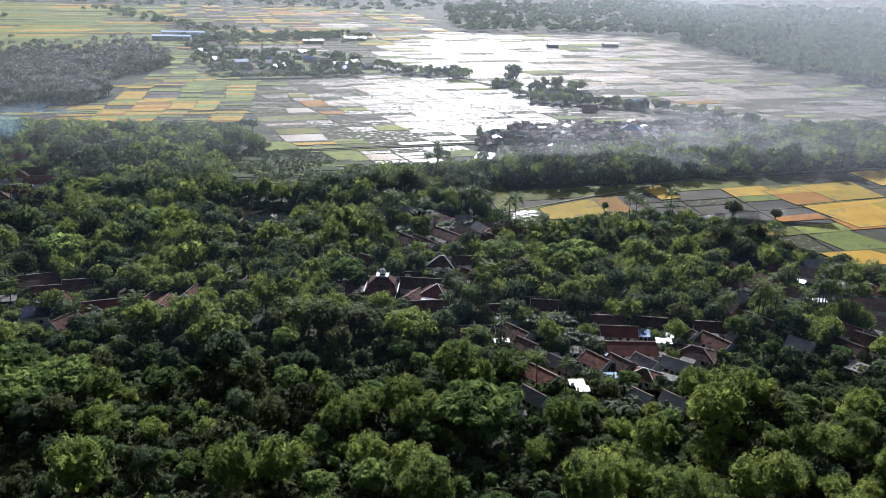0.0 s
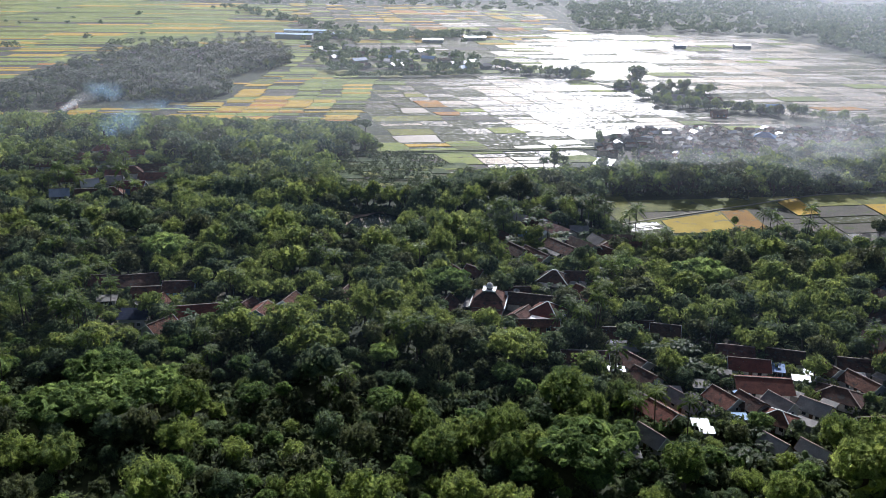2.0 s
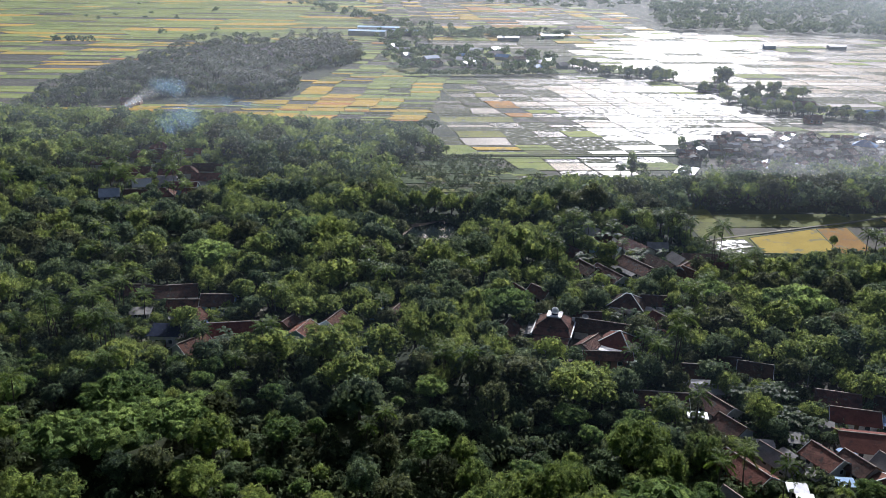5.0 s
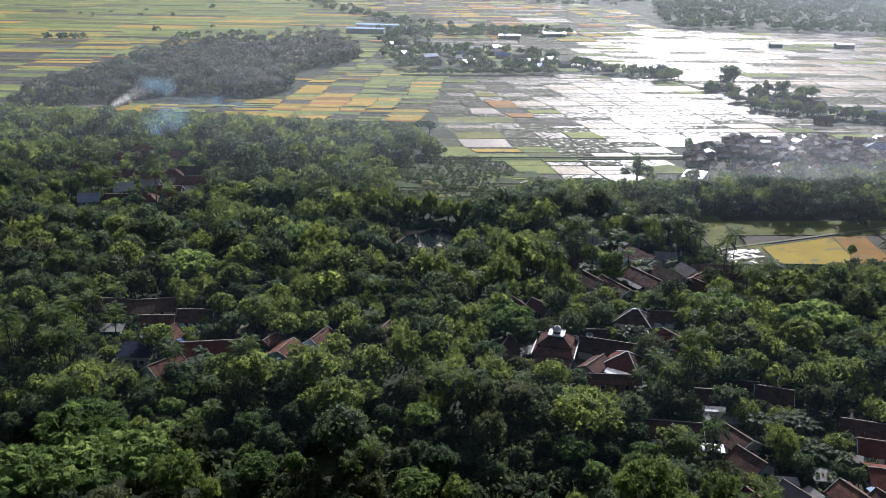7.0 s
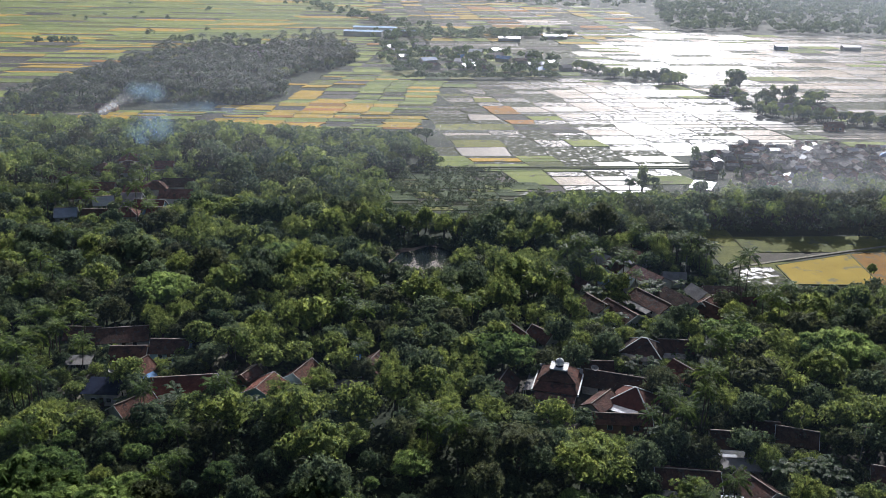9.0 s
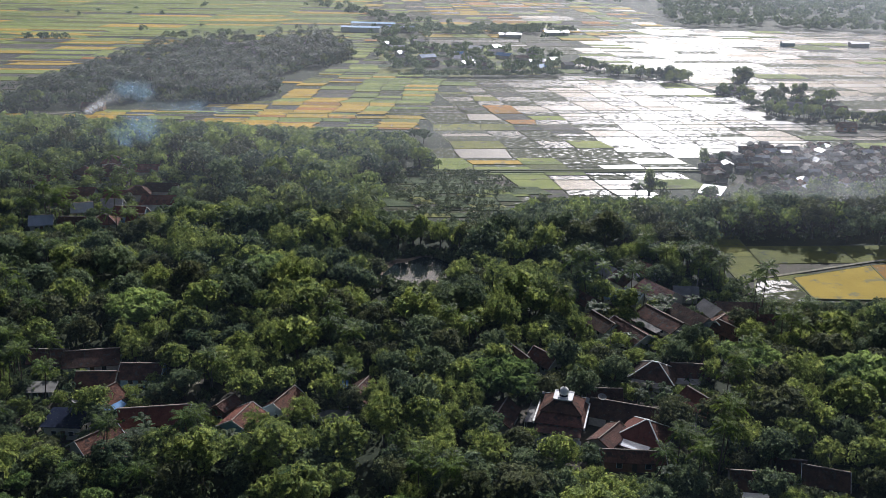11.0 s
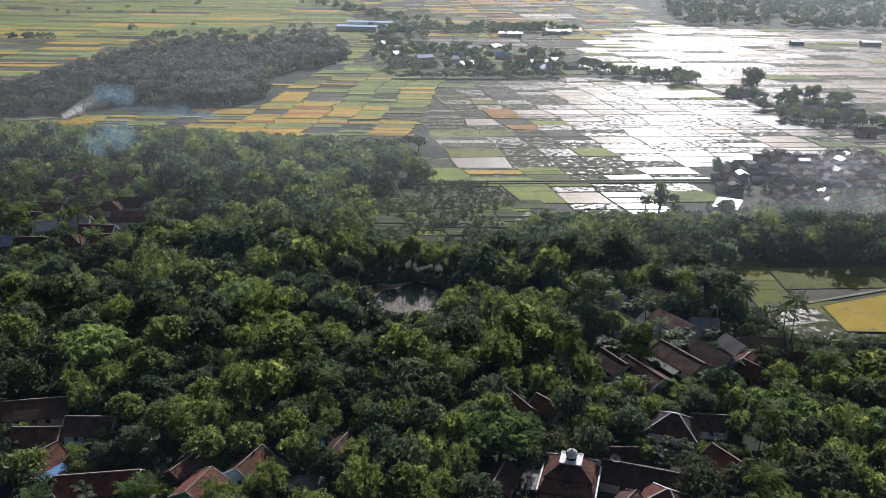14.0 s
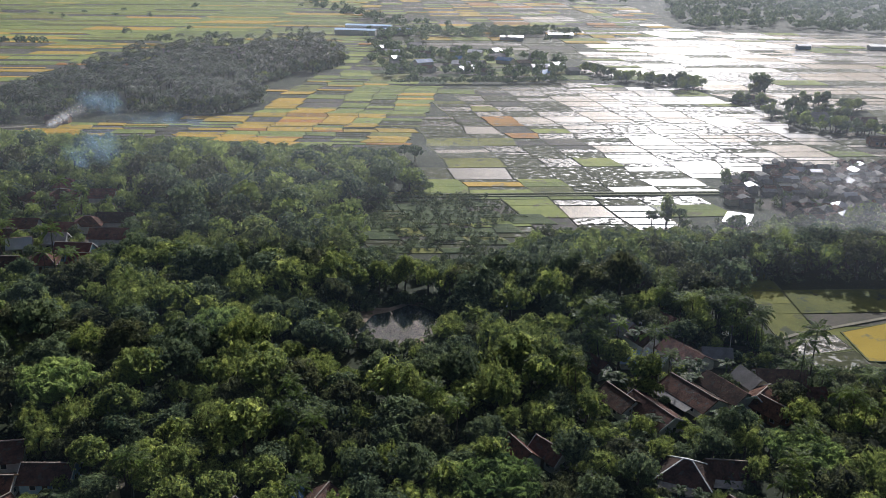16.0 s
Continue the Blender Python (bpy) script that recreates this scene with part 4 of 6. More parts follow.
house(108, 646, 12, 13, 8, 3.5, 2.2, "gable", "asbestos", "plaster", "grey-roofed house among island trees", "field buildings", 0, False)
house(78, 702, 12, 16, 6, 3.0, 1.6, "gable", B, "plaster", "low long shed among paddies", "field buildings", 0, False)
house(-289, 534, 12, 12, 6, 2.6, 1.8, "gable", B, "brick", "low brown hut beside the smoking field", "field buildings", 0, False)
house(-258, 992, 5, 40, 16, 5, 0.7, "gable", "pale_blue", "trim", "long factory hall with white and blue sides", "factory halls", 0, False)
house(-222, 1012, 5, 30, 14, 5, 0.6, "gable", "pale_blue", "trim", "factory hall with pale blue walls", "factory halls", 0, False)
house(-252, 1018, 5, 46, 15, 7, 0.7, "gable", "pale_blue", "trim", "wide factory hall under a pale blue roof", "factory halls", 0, False)
house(-104, 992, 10, 22, 8, 3.5, 1.2, "gable", "zinc", "plaster", "pale warehouse far out in the fields", "far warehouses", 0, False)
house(-60, 1030, 10, 24, 8, 3.5, 1.2, "gable", "zinc", "plaster", "white warehouse beside flooded fields", "far warehouses", 0, False)
house(165, 1010, 12, 12, 6, 3.5, 1.2, "gable", "zinc", "blue_wall", "small pale blue house far out", "far warehouses", 0, False)
house(235, 1030, 12, 18, 7, 3.5, 1.2, "gable", "zinc", "plaster", "white-roofed far building under trees", "far warehouses", 0, False)
for hx, hy, rf in ((-175, 815, "zinc"), (-150, 800, "blue_sheet"), (-128, 828, "blue_sheet"), (-108, 808, "asbestos"), (-160, 850, B), (-90, 830, "blue_sheet"), (-140, 770, B), (-185, 850, "zinc"), (-60, 800, "zinc"), (-35, 790, "asbestos"), (-55, 770, "blue_sheet"), (-200, 880, "zinc"), (-120, 870, "zinc"), (-70, 865, "asbestos"), (-165, 780, "asbestos"), (-112, 775, "zinc"), (-95, 765, B), (-80, 785, "asbestos"), (-120, 800, "zinc"), (-75, 820, B), (-100, 850, "asbestos"), (-48, 815, "zinc"), (-140, 890, "asbestos"), (-105, 885, "zinc"), (-180, 905, "asbestos")):
    house(hx, hy, 15 + 40 * math.sin(hx), 11 + 3 * math.sin(hy), 7, 3.2, 1.8, "gable", rf, "plaster", "large-roofed building in a far hamlet", "buildings of the far hamlet", 0, False)
for hx, hy in ((-330, 820), (-312, 842), (-345, 838), (-300, 800), (-365, 800), (-280, 860)):
    house(hx, hy, 20, 12, 8, 3.2, 2.0, "gable", "asbestos", "plaster", "grey-roofed house inside the palm grove", "houses in the grove", 8, False)


def mosque(x, y, turn):
    root = tagged(new("mosque"), "small mosque with tiered red-tiled roof and white dome", "mosque")
    root.matrix_basis = pose(x, y, 0, 0, 0, turn) @ Matrix.Diagonal((0.82, 0.84, 0.84, 1))
    part("wall", quad_mesh("wall", *box(-5.4, 5.4, -5.0, 6.2, -0.05, 4.6), ["plaster"]), root)

    def tier(a, b0, b1, z0, c, d0, d1, z1):
        for q in ([(-a, b0, z0), (a, b0, z0), (c, d0, z1), (-c, d0, z1)], [(a, b1, z0), (-a, b1, z0), (-c, d1, z1), (c, d1, z1)],
                  [(a, b0, z0), (a, b1, z0), (c, d1, z1), (c, d0, z1)], [(-a, b1, z0), (-a, b0, z0), (-c, d0, z1), (-c, d1, z1)]):
            part("roof_slope", quad_mesh("roof_slope", *slab(q, 0.14), ["tile"]), root)
        for sx in (-1, 1):
            for p, q in (((sx * a, b0, z0 + 0.04), (sx * c, d0, z1 + 0.04)), ((sx * a, b1, z0 + 0.04), (sx * c, d1, z1 + 0.04))):
                part("hip_cap", quad_mesh("hip_cap", *beam(p, q, 0.24, 0.14), ["tile_brown"]), root)

    tier(6.2, -5.8, 6.8, 4.5, 4.7, -2.4, 5.6, 6.2)
    part("clerestory", quad_mesh("clerestory", *box(-4.6, 4.6, -2.3, 5.5, 6.0, 6.4), ["plaster"]), root)
    tier(5.4, -3.0, 6.3, 6.3, 2.2, 0.3, 4.2, 8.1)
    part("lantern", quad_mesh("lantern", *box(-1.8, 1.8, 0.4, 3.8, 7.9, 8.6), ["plaster"]), root)
    for k in range(4):
        part("window", quad_mesh("window", *box(-1.5 + k * 0.8, -0.95 + k * 0.8, 0.34, 0.4, 8.2, 8.5), ["glass"]), root)
    part("platform", quad_mesh("platform", *box(-2.5, 2.5, -0.4, 4.3, 8.6, 8.82), ["trim"]), root, "white flat slab under the dome")
    part("parapet", quad_mesh("parapet", *join([box(-2.5, 2.5, 4.1, 4.3, 8.82, 9.0), box(-2.5, -2.3, -0.4, 4.1, 8.82, 9.0), box(2.3, 2.5, -0.4, 4.1, 8.82, 9.0)]), ["trim"]), root)
    prof = [(1.15, 8.82), (1.15, 9.35), (1.3, 9.7), (1.32, 10.1), (1.15, 10.55), (0.8, 10.9), (0.35, 11.15), (0.05, 11.3)]
    n = 20
    V = np.array([(q * math.cos(2 * math.pi * k / n), 2.0 + q * math.sin(2 * math.pi * k / n), z) for q, z in prof for k in range(n)])
    Q = [(i * n + k, i * n + (k + 1) % n, (i + 1) * n + (k + 1) % n, (i + 1) * n + k) for i in range(len(prof) - 1) for k in range(n)]
    idx = [1 if i == 0 or (1 <= i <= 3 and (k // 2) % 5 == 0) else 0 for i in range(len(prof) - 1) for k in range(n)]
    dome = part("dome", quad_mesh("dome", V, Q, ["trim", "navy_sheet"], idx), root, "white dome with dark blue ornament bands")
    part("finial", quad_mesh("finial", *tube([(0, 2, 11.25), (0, 2, 11.6), (0, 2, 11.9)], [0.12, 0.2, 0.04]), ["wood"]), dome)
    for sx in (-1, 1):
        part("verge", quad_mesh("verge", *box(sx * 6.45 - 0.18, sx * 6.45 + 0.18, -6.0, 7.0, 4.2, 4.85), ["trim"]), root, "white-painted roof gutter")
    part("rear_parapet", quad_mesh("rear_parapet", *box(-6.3, 6.3, 6.9, 7.15, 4.2, 6.3), ["trim"]), root)
    # porch with arches and columns to the south
    part("porch_roof", quad_mesh("porch_roof", *slab([(-5.6, -8.6, 3.5), (5.9, -8.6, 3.5), (5.9, -5.6, 4.2), (-5.6, -5.6, 4.2)], 0.16), ["tile_brown"]), root)
    part("porch_floor", quad_mesh("porch_floor", *box(-5.6, 5.9, -9.4, -5.0, -0.02, 0.45), ["trim"]), root, "white tiled porch floor")
    for px in (-5.3, -1.6, 1.9, 5.5):
        part("column", quad_mesh("column", *box(px - 0.17, px + 0.17, -8.5, -8.16, 0.45, 3.4), ["trim"]), root)
    for a in (-3.45, 0.15, 3.7):
        V, n = [], 9
        for k in range(n):
            t = math.pi * k / (n - 1)
            V += [(a + q * math.cos(t), yy, 2.4 + (q - 0.75) * math.sin(t)) for q, yy in ((1.5, -8.45), (1.75, -8.45), (1.75, -8.2), (1.5, -8.2))]
        Q = [(k * 4 + e, k * 4 + (e + 1) % 4, k * 4 + 4 + (e + 1) % 4, k * 4 + 4 + e) for k in range(n - 1) for e in range(4)]
        part("arch", quad_mesh("arch", np.array(V), Q, ["cream"]), root, "cream-painted round arch")
    part("low_wall", quad_mesh("low_wall", *join([box(-5.6, -1.8, -8.6, -8.4, 0.45, 1.1), box(2.0, 5.9, -8.6, -8.4, 0.45, 1.1)]), ["trim"]), root)
    part("side_canopy", quad_mesh("side_canopy", *slab([(-9.0, -4.8, 3.5), (-6.9, -4.8, 3.9), (-6.9, 6.0, 3.9), (-9.0, 6.0, 3.5)], 0.12), ["asbestos"]), root, "pale canopy along the side wall")
    for py in (-4.6, -1.0, 2.6, 5.8):
        part("canopy_post", quad_mesh("canopy_post", *box(-8.9, -8.75, py - 0.08, py + 0.08, -0.02, 3.5), ["trim"]), root)
    for k in range(3):
        opening(root, -3.5 + k * 3.5, -5.0, 0.6, 1.4, 2.2, -1, "window")
    CLEAR.extend([(x, y, 8.5), (x, y - 7, 6.2), (x - 7, y, 4), (x + 7, y - 4, 4), (x, y - 13, 6.0)])


mosque(-5.2, 237.0, -4)


def yard(name, label, cx, cy, rx, ry, m="yard", seed=0):
    n = 28
    V = [(cx, cy, 0.03)]
    for k in range(n):
        a = 2 * math.pi * k / n
        q = 1 + 0.3 * wave(math.cos(a) * 2 + cx, math.sin(a) * 2 + cy, 0.7, seed)
        V.append((cx + rx * q * math.cos(a), cy + ry * q * math.sin(a), 0.03))
    Q = [(0, 1 + 2 * k, 1 + (2 * k + 1) % n, 1 + (2 * k + 2) % n) for k in range(n // 2)]
    tagged(new(name, quad_mesh(name, np.array(V), Q, [m])), label, "yard", kind="structure")


for nm, lb, cx, cy, rx, ry in (("yard_west", "trodden earth yard between houses", -96, 224, 36, 20), ("yard_mosque", "trodden yard round the mosque", 2, 236, 24, 17), ("yard_east", "trodden lanes between house rows", 22, 306, 28, 26),
                               ("yard_south_east", "trodden lanes of the hamlet", 57, 193, 42, 34), ("yard_hamlet", "trodden ground of the eastern hamlet", 132, 232, 36, 44), ("yard_village", "trodden ground of the western village", -182, 372, 26, 34),
                               ("yard_north", "trodden ground of the dense village", 108, 478, 60, 38)):
    yard(nm, lb, cx, cy, rx, ry)
yard("lawn", "bright short grass beside the lane", 66, 169, 5, 8, "green", 4)
CLEAR += [(66, 168, 6), (86, 184, 5), (-80, 230, 4), (-84, 228, 4), (-57, 305, 7), (-52, 302, 6), (-58, 296, 4), (24, 312, 6), (45, 293, 5), (60, 150, 0)]


def dish(x, y, z, turn):
    root = tagged(new("satellite_dish"), "round grey mesh satellite dish on a pole", "dish", "satellite dishes")
    root.matrix_basis = pose(x, y, 0, 0, 0, turn)
    part("pole", quad_mesh("pole", *tube([(0, 0, 0), (0, 0, z)], [0.06, 0.06]), ["concrete"]), root)
    n, V = 16, []
    for q, h in ((0.08, 0), (0.5, 0.08), (0.95, 0.28), (0.97, 0.3), (0.5, 0.03), (0.08, -0.04)):
        for k in range(n):
            a = 2 * math.pi * k / n
            V.append((q * math.cos(a), q * math.sin(a) * 0.9 - h * 0.5, z + h + q * math.sin(a) * 0.35))
    Q = [(i * n + k, i * n + (k + 1) % n, (i + 1) * n + (k + 1) % n, (i + 1) * n + k) for i in range(5) for k in range(n)]
    d = part("reflector", quad_mesh("reflector", np.array(V), Q, ["concrete"]), root)
    part("feed", quad_mesh("feed", *beam((0, 0, z + 0.1), (0, -0.2, z + 0.6), 0.05), ["wood"]), d)


for dx, dy, dz in ((-107, 219, 4.6), (-80.5, 222, 3.2), (-43, 238, 3.4), (3.0, 244, 5.0)):
    dish(dx, dy, dz, 20)


def tarp(x, y, turn, w, d):
    """A plastic sheet laid loosely over a heap."""
    n, V, Q = 7, [], []
    for i in range(n):
        for j in range(n):
            u, v = i / (n - 1) - 0.5, j / (n - 1) - 0.5
            top = max(1 - 4 * max(u * u, v * v), 0)
            V.append((u * w, v * d, 0.03 + 0.7 * top * (1 + 0.35 * wave(u * 9 + x, v * 9 + y, 0.8, 2))))
    for i in range(n - 1):
        for j in range(n - 1):
            Q.append((i * n + j, (i + 1) * n + j, (i + 1) * n + j + 1, i * n + j + 1))
    ob = tagged(new("tarpaulin", quad_mesh("tarpaulin", np.array(V), Q, ["blue_sheet"])), "crumpled blue plastic tarpaulin in a yard", "tarpaulin", "blue tarpaulins")
    ob.matrix_basis = pose(x, y, 0, 0, 0, turn)
    CLEAR.append((x, y - 2, 3.2))


for tx, ty, ta, tw, td in ((-5, 270.5, 20, 3.4, 2.2), (-2.2, 272.5, 60, 1.8, 1.4), (-8.5, 269.0, -15, 1.6, 1.2)):
    tarp(tx, ty, ta, tw, td)


def power_pole(x, y, h):
    root = tagged(new("utility_pole"), "thin pale utility pole with a crossarm", "pole", "utility poles")
    root.location = (x, y, 0)
    part("shaft", quad_mesh("shaft", *tube([(0, 0, -0.1), (0, 0, h)], [0.13, 0.08]), ["concrete"]), root)
    part("crossarm", quad_mesh("crossarm", *beam((-0.8, 0, h - 0.5), (0.8, 0, h - 0.5), 0.1), ["wood"]), root)


for px, py in ((4.5, 276), (11, 301), (29, 322), (44, 262), (58, 222), (77, 226), (-84, 236), (22, 234), (118, 226)):
    power_pole(px, py, 9)

# ---------------------------------------------------------------- plants
def sphere_dirs(n, low, r):
    z = r.uniform(low, 1, n)
    a = r.uniform(0, 2 * math.pi, n)
    q = np.sqrt(np.maximum(1 - z * z, 0))
    return np.stack([q * np.cos(a), q * np.sin(a), z], 1)


def even_dirs(n, low, r):
    """Directions spread evenly over a sphere down to low, a little shaken."""
    k = np.arange(n) + 0.5
    z = 1 - (1 - low) * k / n
    a = 2.39996 * k + r.uniform(0, 6.3)
    q = np.sqrt(np.maximum(1 - z * z, 0))
    return unit(np.stack([q * np.cos(a), q * np.sin(a), z], 1) + r.normal(size=(n, 3)) * 0.13)


def crown(r, width, height, base, lobes, count, leaf, tuft=1.5, squash=0.8, spread=0.66, low=-0.3, droop=0.15, fork=False, rough=0.26, ragged=0.2, inner=5):
    """A crown of separate tufts on an uneven outline: leaf sprays lie on each tuft like scales, and coarse sprays inside keep the light out."""
    D = even_dirs(lobes, low, r)
    size = np.array((width / 2, width / 2, height / 2))
    C = D * size * spread * r.uniform(1 - ragged, 1 + ragged, (lobes, 1)) + (0, 0, base + height / 2)
    q = tuft * r.uniform(0.65, 1.3, lobes)
    shape = np.array((1, 1, squash))
    pick = r.integers(0, lobes, count)
    N = sphere_dirs(count, -0.45, r)
    P = C[pick] + N * shape * (q[pick] * r.uniform(0.82, 1.1, count))[:, None]
    flat = unit(N / shape + r.normal(size=(count, 3)) * rough)
    along = unit(np.cross(flat, unit(r.normal(size=(count, 3))))) + N * 0.25 - np.array((0, 0, droop))
    L = leaf * r.uniform(0.6, 1.35, count)
    outer = leaves(P - unit(along) * L[:, None] * 0.4, along, flat, L, L * (r.uniform(0.75, 1.0, count) if fork else r.uniform(0.5, 0.8, count)), fork)
    n = lobes * inner  # inside the tufts
    pick = np.repeat(np.arange(lobes), inner)
    N = sphere_dirs(n, -0.7, r)
    L = q[pick] * 1.25
    A = unit(np.cross(N, r.normal(size=(n, 3))))
    deep = leaves(C[pick] + N * shape * (q[pick] * 0.58)[:, None] - A * L[:, None] * 0.5, A, N, L, L * 0.9)
    n = 2 * inner  # in the heart of the crown
    N = even_dirs(n, -0.6, r)
    L = np.full(n, width * 0.42)
    A = unit(np.cross(N, r.normal(size=(n, 3))))
    heart = leaves((0, 0, base + height * 0.45) + N * size * 0.45 - A * L[:, None] * 0.5, A, N, L, L * 0.9)
    return join([outer, deep, heart])


def trunk(r, height, radius, limbs, reach):
    pieces = []
    bend = r.normal(size=2) * 0.4
    pts = [(bend[0] * t * t, bend[1] * t * t, height * t) for t in (-0.02, 0.3, 0.65, 1.0)]
    pieces.append(tube(pts, [radius * 1.3, radius, radius * 0.8, radius * 0.5]))
    for k in range(limbs):
        a = 2 * math.pi * (k + r.uniform(0, 0.6)) / limbs
        z = height * r.uniform(0.55, 0.85)
        e = reach * r.uniform(0.5, 0.9)
        s = (bend[0] * 0.4, bend[1] * 0.4)
        pieces.append(tube([(*s, z), (s[0] + e * 0.5 * math.cos(a), s[1] + e * 0.5 * math.sin(a), z + e * 0.45), (s[0] + e * math.cos(a), s[1] + e * math.sin(a), z + e * 1.0)], [radius * 0.5, radius * 0.35, radius * 0.12], 5))
    return join(pieces)


def fronds(r, count, length, pairs, top, width=0.16, leaflet=0.95, ribbed=True):
    """The crown of a coconut palm: arching ribs with leaflets hanging to both sides."""
    P, A, F, L, ribs = [], [], [], [], []
    for k in range(count):
        a = 2.4 * k + r.uniform(-0.2, 0.2)
        up = 1.15 - 1.45 * k / count
        d = np.array((math.cos(a), math.sin(a), 0))
        s = np.array((-d[1], d[0], 0))
        ln = length * r.uniform(0.85, 1.1)
        g = lambda t: d * ln * (t - 0.12 * t * t) * math.cos(up * 0.75) + np.array((0, 0, ln * (t * math.sin(up) - 0.42 * t * t)))
        pts = [g(t) for t in (0, 0.35, 0.7, 1.0)]
        for i in range(3 if ribbed else 0):
            w = s * (0.06 - 0.015 * i)
            V = np.array([pts[i] - w, pts[i + 1] - w * 0.7, pts[i + 1] + w * 0.7, pts[i] + w]) + (0, 0, top)
            ribs.append((V, np.array([(0, 1, 2, 3)])))
        for j in range(pairs):
            t = 0.16 + 0.84 * (j + 0.5) / pairs
            p = g(t)
            tan = g(min(t + 0.05, 1.05)) - p
            tan = tan / np.linalg.norm(tan)
            for side in (-1, 1):
                P.append(p + (0, 0, top))
                A.append(tan * 0.75 + s * side * 0.9 - np.array((0, 0, 0.1 + 0.3 * r.random())))
                F.append(np.array((0, 0, 1.0)) + s * side * 0.7)
                L.append(leaflet * (1.25 - 0.75 * abs(t - 0.45)) * r.uniform(0.85, 1.15))
    P, A, F, L = (np.array(v) for v in (P, A, F, L))
    return join([leaves(P, A, unit(F), L, np.full(len(L), width * 12 / pairs))] + ribs)


def palm_trunk(r, height):
    bend = r.normal(size=2) * 0.9
    pts = [(bend[0] * (1 - t) ** 2, bend[1] * (1 - t) ** 2, height * t) for t in (-0.01, 0.25, 0.5, 0.75, 1.0)]
    return tube(pts, [0.24, 0.17, 0.15, 0.13, 0.12])


def banana_leaves(r, count, length, top):
    pieces = []
    for k in range(count):
        a = 2.4 * k + r.uniform(-0.3, 0.3)
        d, s = np.array((math.cos(a), math.sin(a), 0)), np.array((-math.sin(a), math.cos(a), 0))
        up, ln = r.uniform(0.7, 1.25), length * r.uniform(0.75, 1.1)
        V, Q = [], []
        for i, t in enumerate((0.0, 0.22, 0.5, 0.78, 1.0)):
            p = d * ln * t * math.cos(up * 0.8) + np.array((0, 0, top + ln * (t * math.sin(up) - 0.75 * t * t)))
            w = ln * 0.15 * (0.15, 0.9, 1.0, 0.75, 0.08)[i]
            V += [p - s * w - (0, 0, w * 0.35), p, p + s * w - (0, 0, w * 0.35)]
        for i in range(4):
            for e in range(2):
                Q.append((i * 3 + e, i * 3 + e + 1, i * 3 + e + 4, i * 3 + e + 3))
        pieces.append((np.array(V), np.array(Q)))
    return join(pieces)


def plant(name, label, category, group, crown_data, crown_mat, trunk_data, trunk_mat="bark", crown_name="crown", trunk_name="trunk"):
    root = tagged(new(name), label, category, group)
    part(trunk_name, quad_mesh(trunk_name, *trunk_data, [trunk_mat]), root)
    part(crown_name, quad_mesh(crown_name, *crown_data, [crown_mat]), root)
    return root


# plain data of each kind, near (fine) and far (coarse)
NEAR = {
    "broadleaf_tree": [(crown(q, 9.0, 7.2, 2.4, 18, 1000, 0.6, 1.6, 0.75), trunk(q, 6.4, 0.28, 5, 2.8)) for q in (np.random.default_rng(k) for k in range(1, 6))],
    "pale_tree": [(crown(q, 9.2, 6.8, 2.8, 22, 1000, 0.64, 1.5, 0.5, fork=True, low=-0.15), trunk(q, 6.6, 0.24, 6, 3.0)) for q in (np.random.default_rng(k) for k in range(11, 15))],
    "bamboo_clump": [(crown(q, 8.6, 8.0, 1.0, 26, 1050, 0.6, 1.15, 1.3, 0.74, -0.25, 0.3, True, 0.3, 0.25), tube([(0, 0, -0.05), (0, 0, 3.0), (0.1, 0, 5.6)], [0.5, 0.42, 0.2], 8)) for q in (np.random.default_rng(k) for k in range(21, 26))],
    "olive_tree": [(crown(q, 8.4, 7.6, 2.4, 20, 760, 0.52, 1.35, 0.85, 0.72, rough=0.5), trunk(q, 6.6, 0.26, 6, 2.8)) for q in (np.random.default_rng(k) for k in range(31, 34))],
    "spreading_tree": [(crown(q, 19, 5.6, 5.0, 62, 3400, 0.7, 1.7, 0.42, 0.84, 0.0, 0.1, True), trunk(q, 7.2, 0.46, 8, 5.6)) for q in (np.random.default_rng(k) for k in range(36, 38))],
}
PALMS = [(fronds(q, 22, 3.5, 13, h, 0.2, 0.9), palm_trunk(q, h), h) for q, h in ((np.random.default_rng(k), 8.8 + 1.0 * (k - 40)) for k in range(40, 44))]
BANANAS = [(banana_leaves(q, 9, 2.9, 2.6), tube([(0, 0, -0.05), (0, 0, 1.4), (0.05, 0, 2.7)], [0.2, 0.16, 0.1])) for q in (np.random.default_rng(k) for k in range(51, 54))]
COARSE = [(crown(q, 9.0, 7.2, 2.0, 16, 640, 0.74, 1.65, 0.75, inner=3), trunk(q, 5.6, 0.28, 0, 3)) for q in (np.random.default_rng(k) for k in range(61, 66))]
COARSE += [(crown(q, 8.6, 8.0, 0.8, 22, 680, 0.7, 1.2, 1.3, 0.74, -0.25, 0.3, True, 0.3, 0.25, 3), tube([(0, 0, 0), (0, 0, 5)], [0.4, 0.25])) for q in (np.random.default_rng(k) for k in range(71, 73))]
FARTHER = [(crown(q, 9.0, 7.6, 1.6, 14, 230, 1.05, 1.65, 0.75, inner=2), trunk(q, 5.0, 0.28, 0, 3)) for q in (np.random.default_rng(k) for k in range(66, 71))]
FARTHER += [(crown(q, 8.8, 8.2, 0.6, 16, 240, 1.0, 1.4, 1.2, 0.72, -0.2, 0.3, True, inner=2), tube([(0, 0, 0), (0, 0, 5)], [0.5, 0.3])) for q in (np.random.default_rng(k) for k in range(73, 75))]
FAR = [crown(q, 9.5, 8.0, 0.4, 9, 44, 2.3, 2.2, inner=1) for q in (np.random.default_rng(k) for k in range(81, 85))]
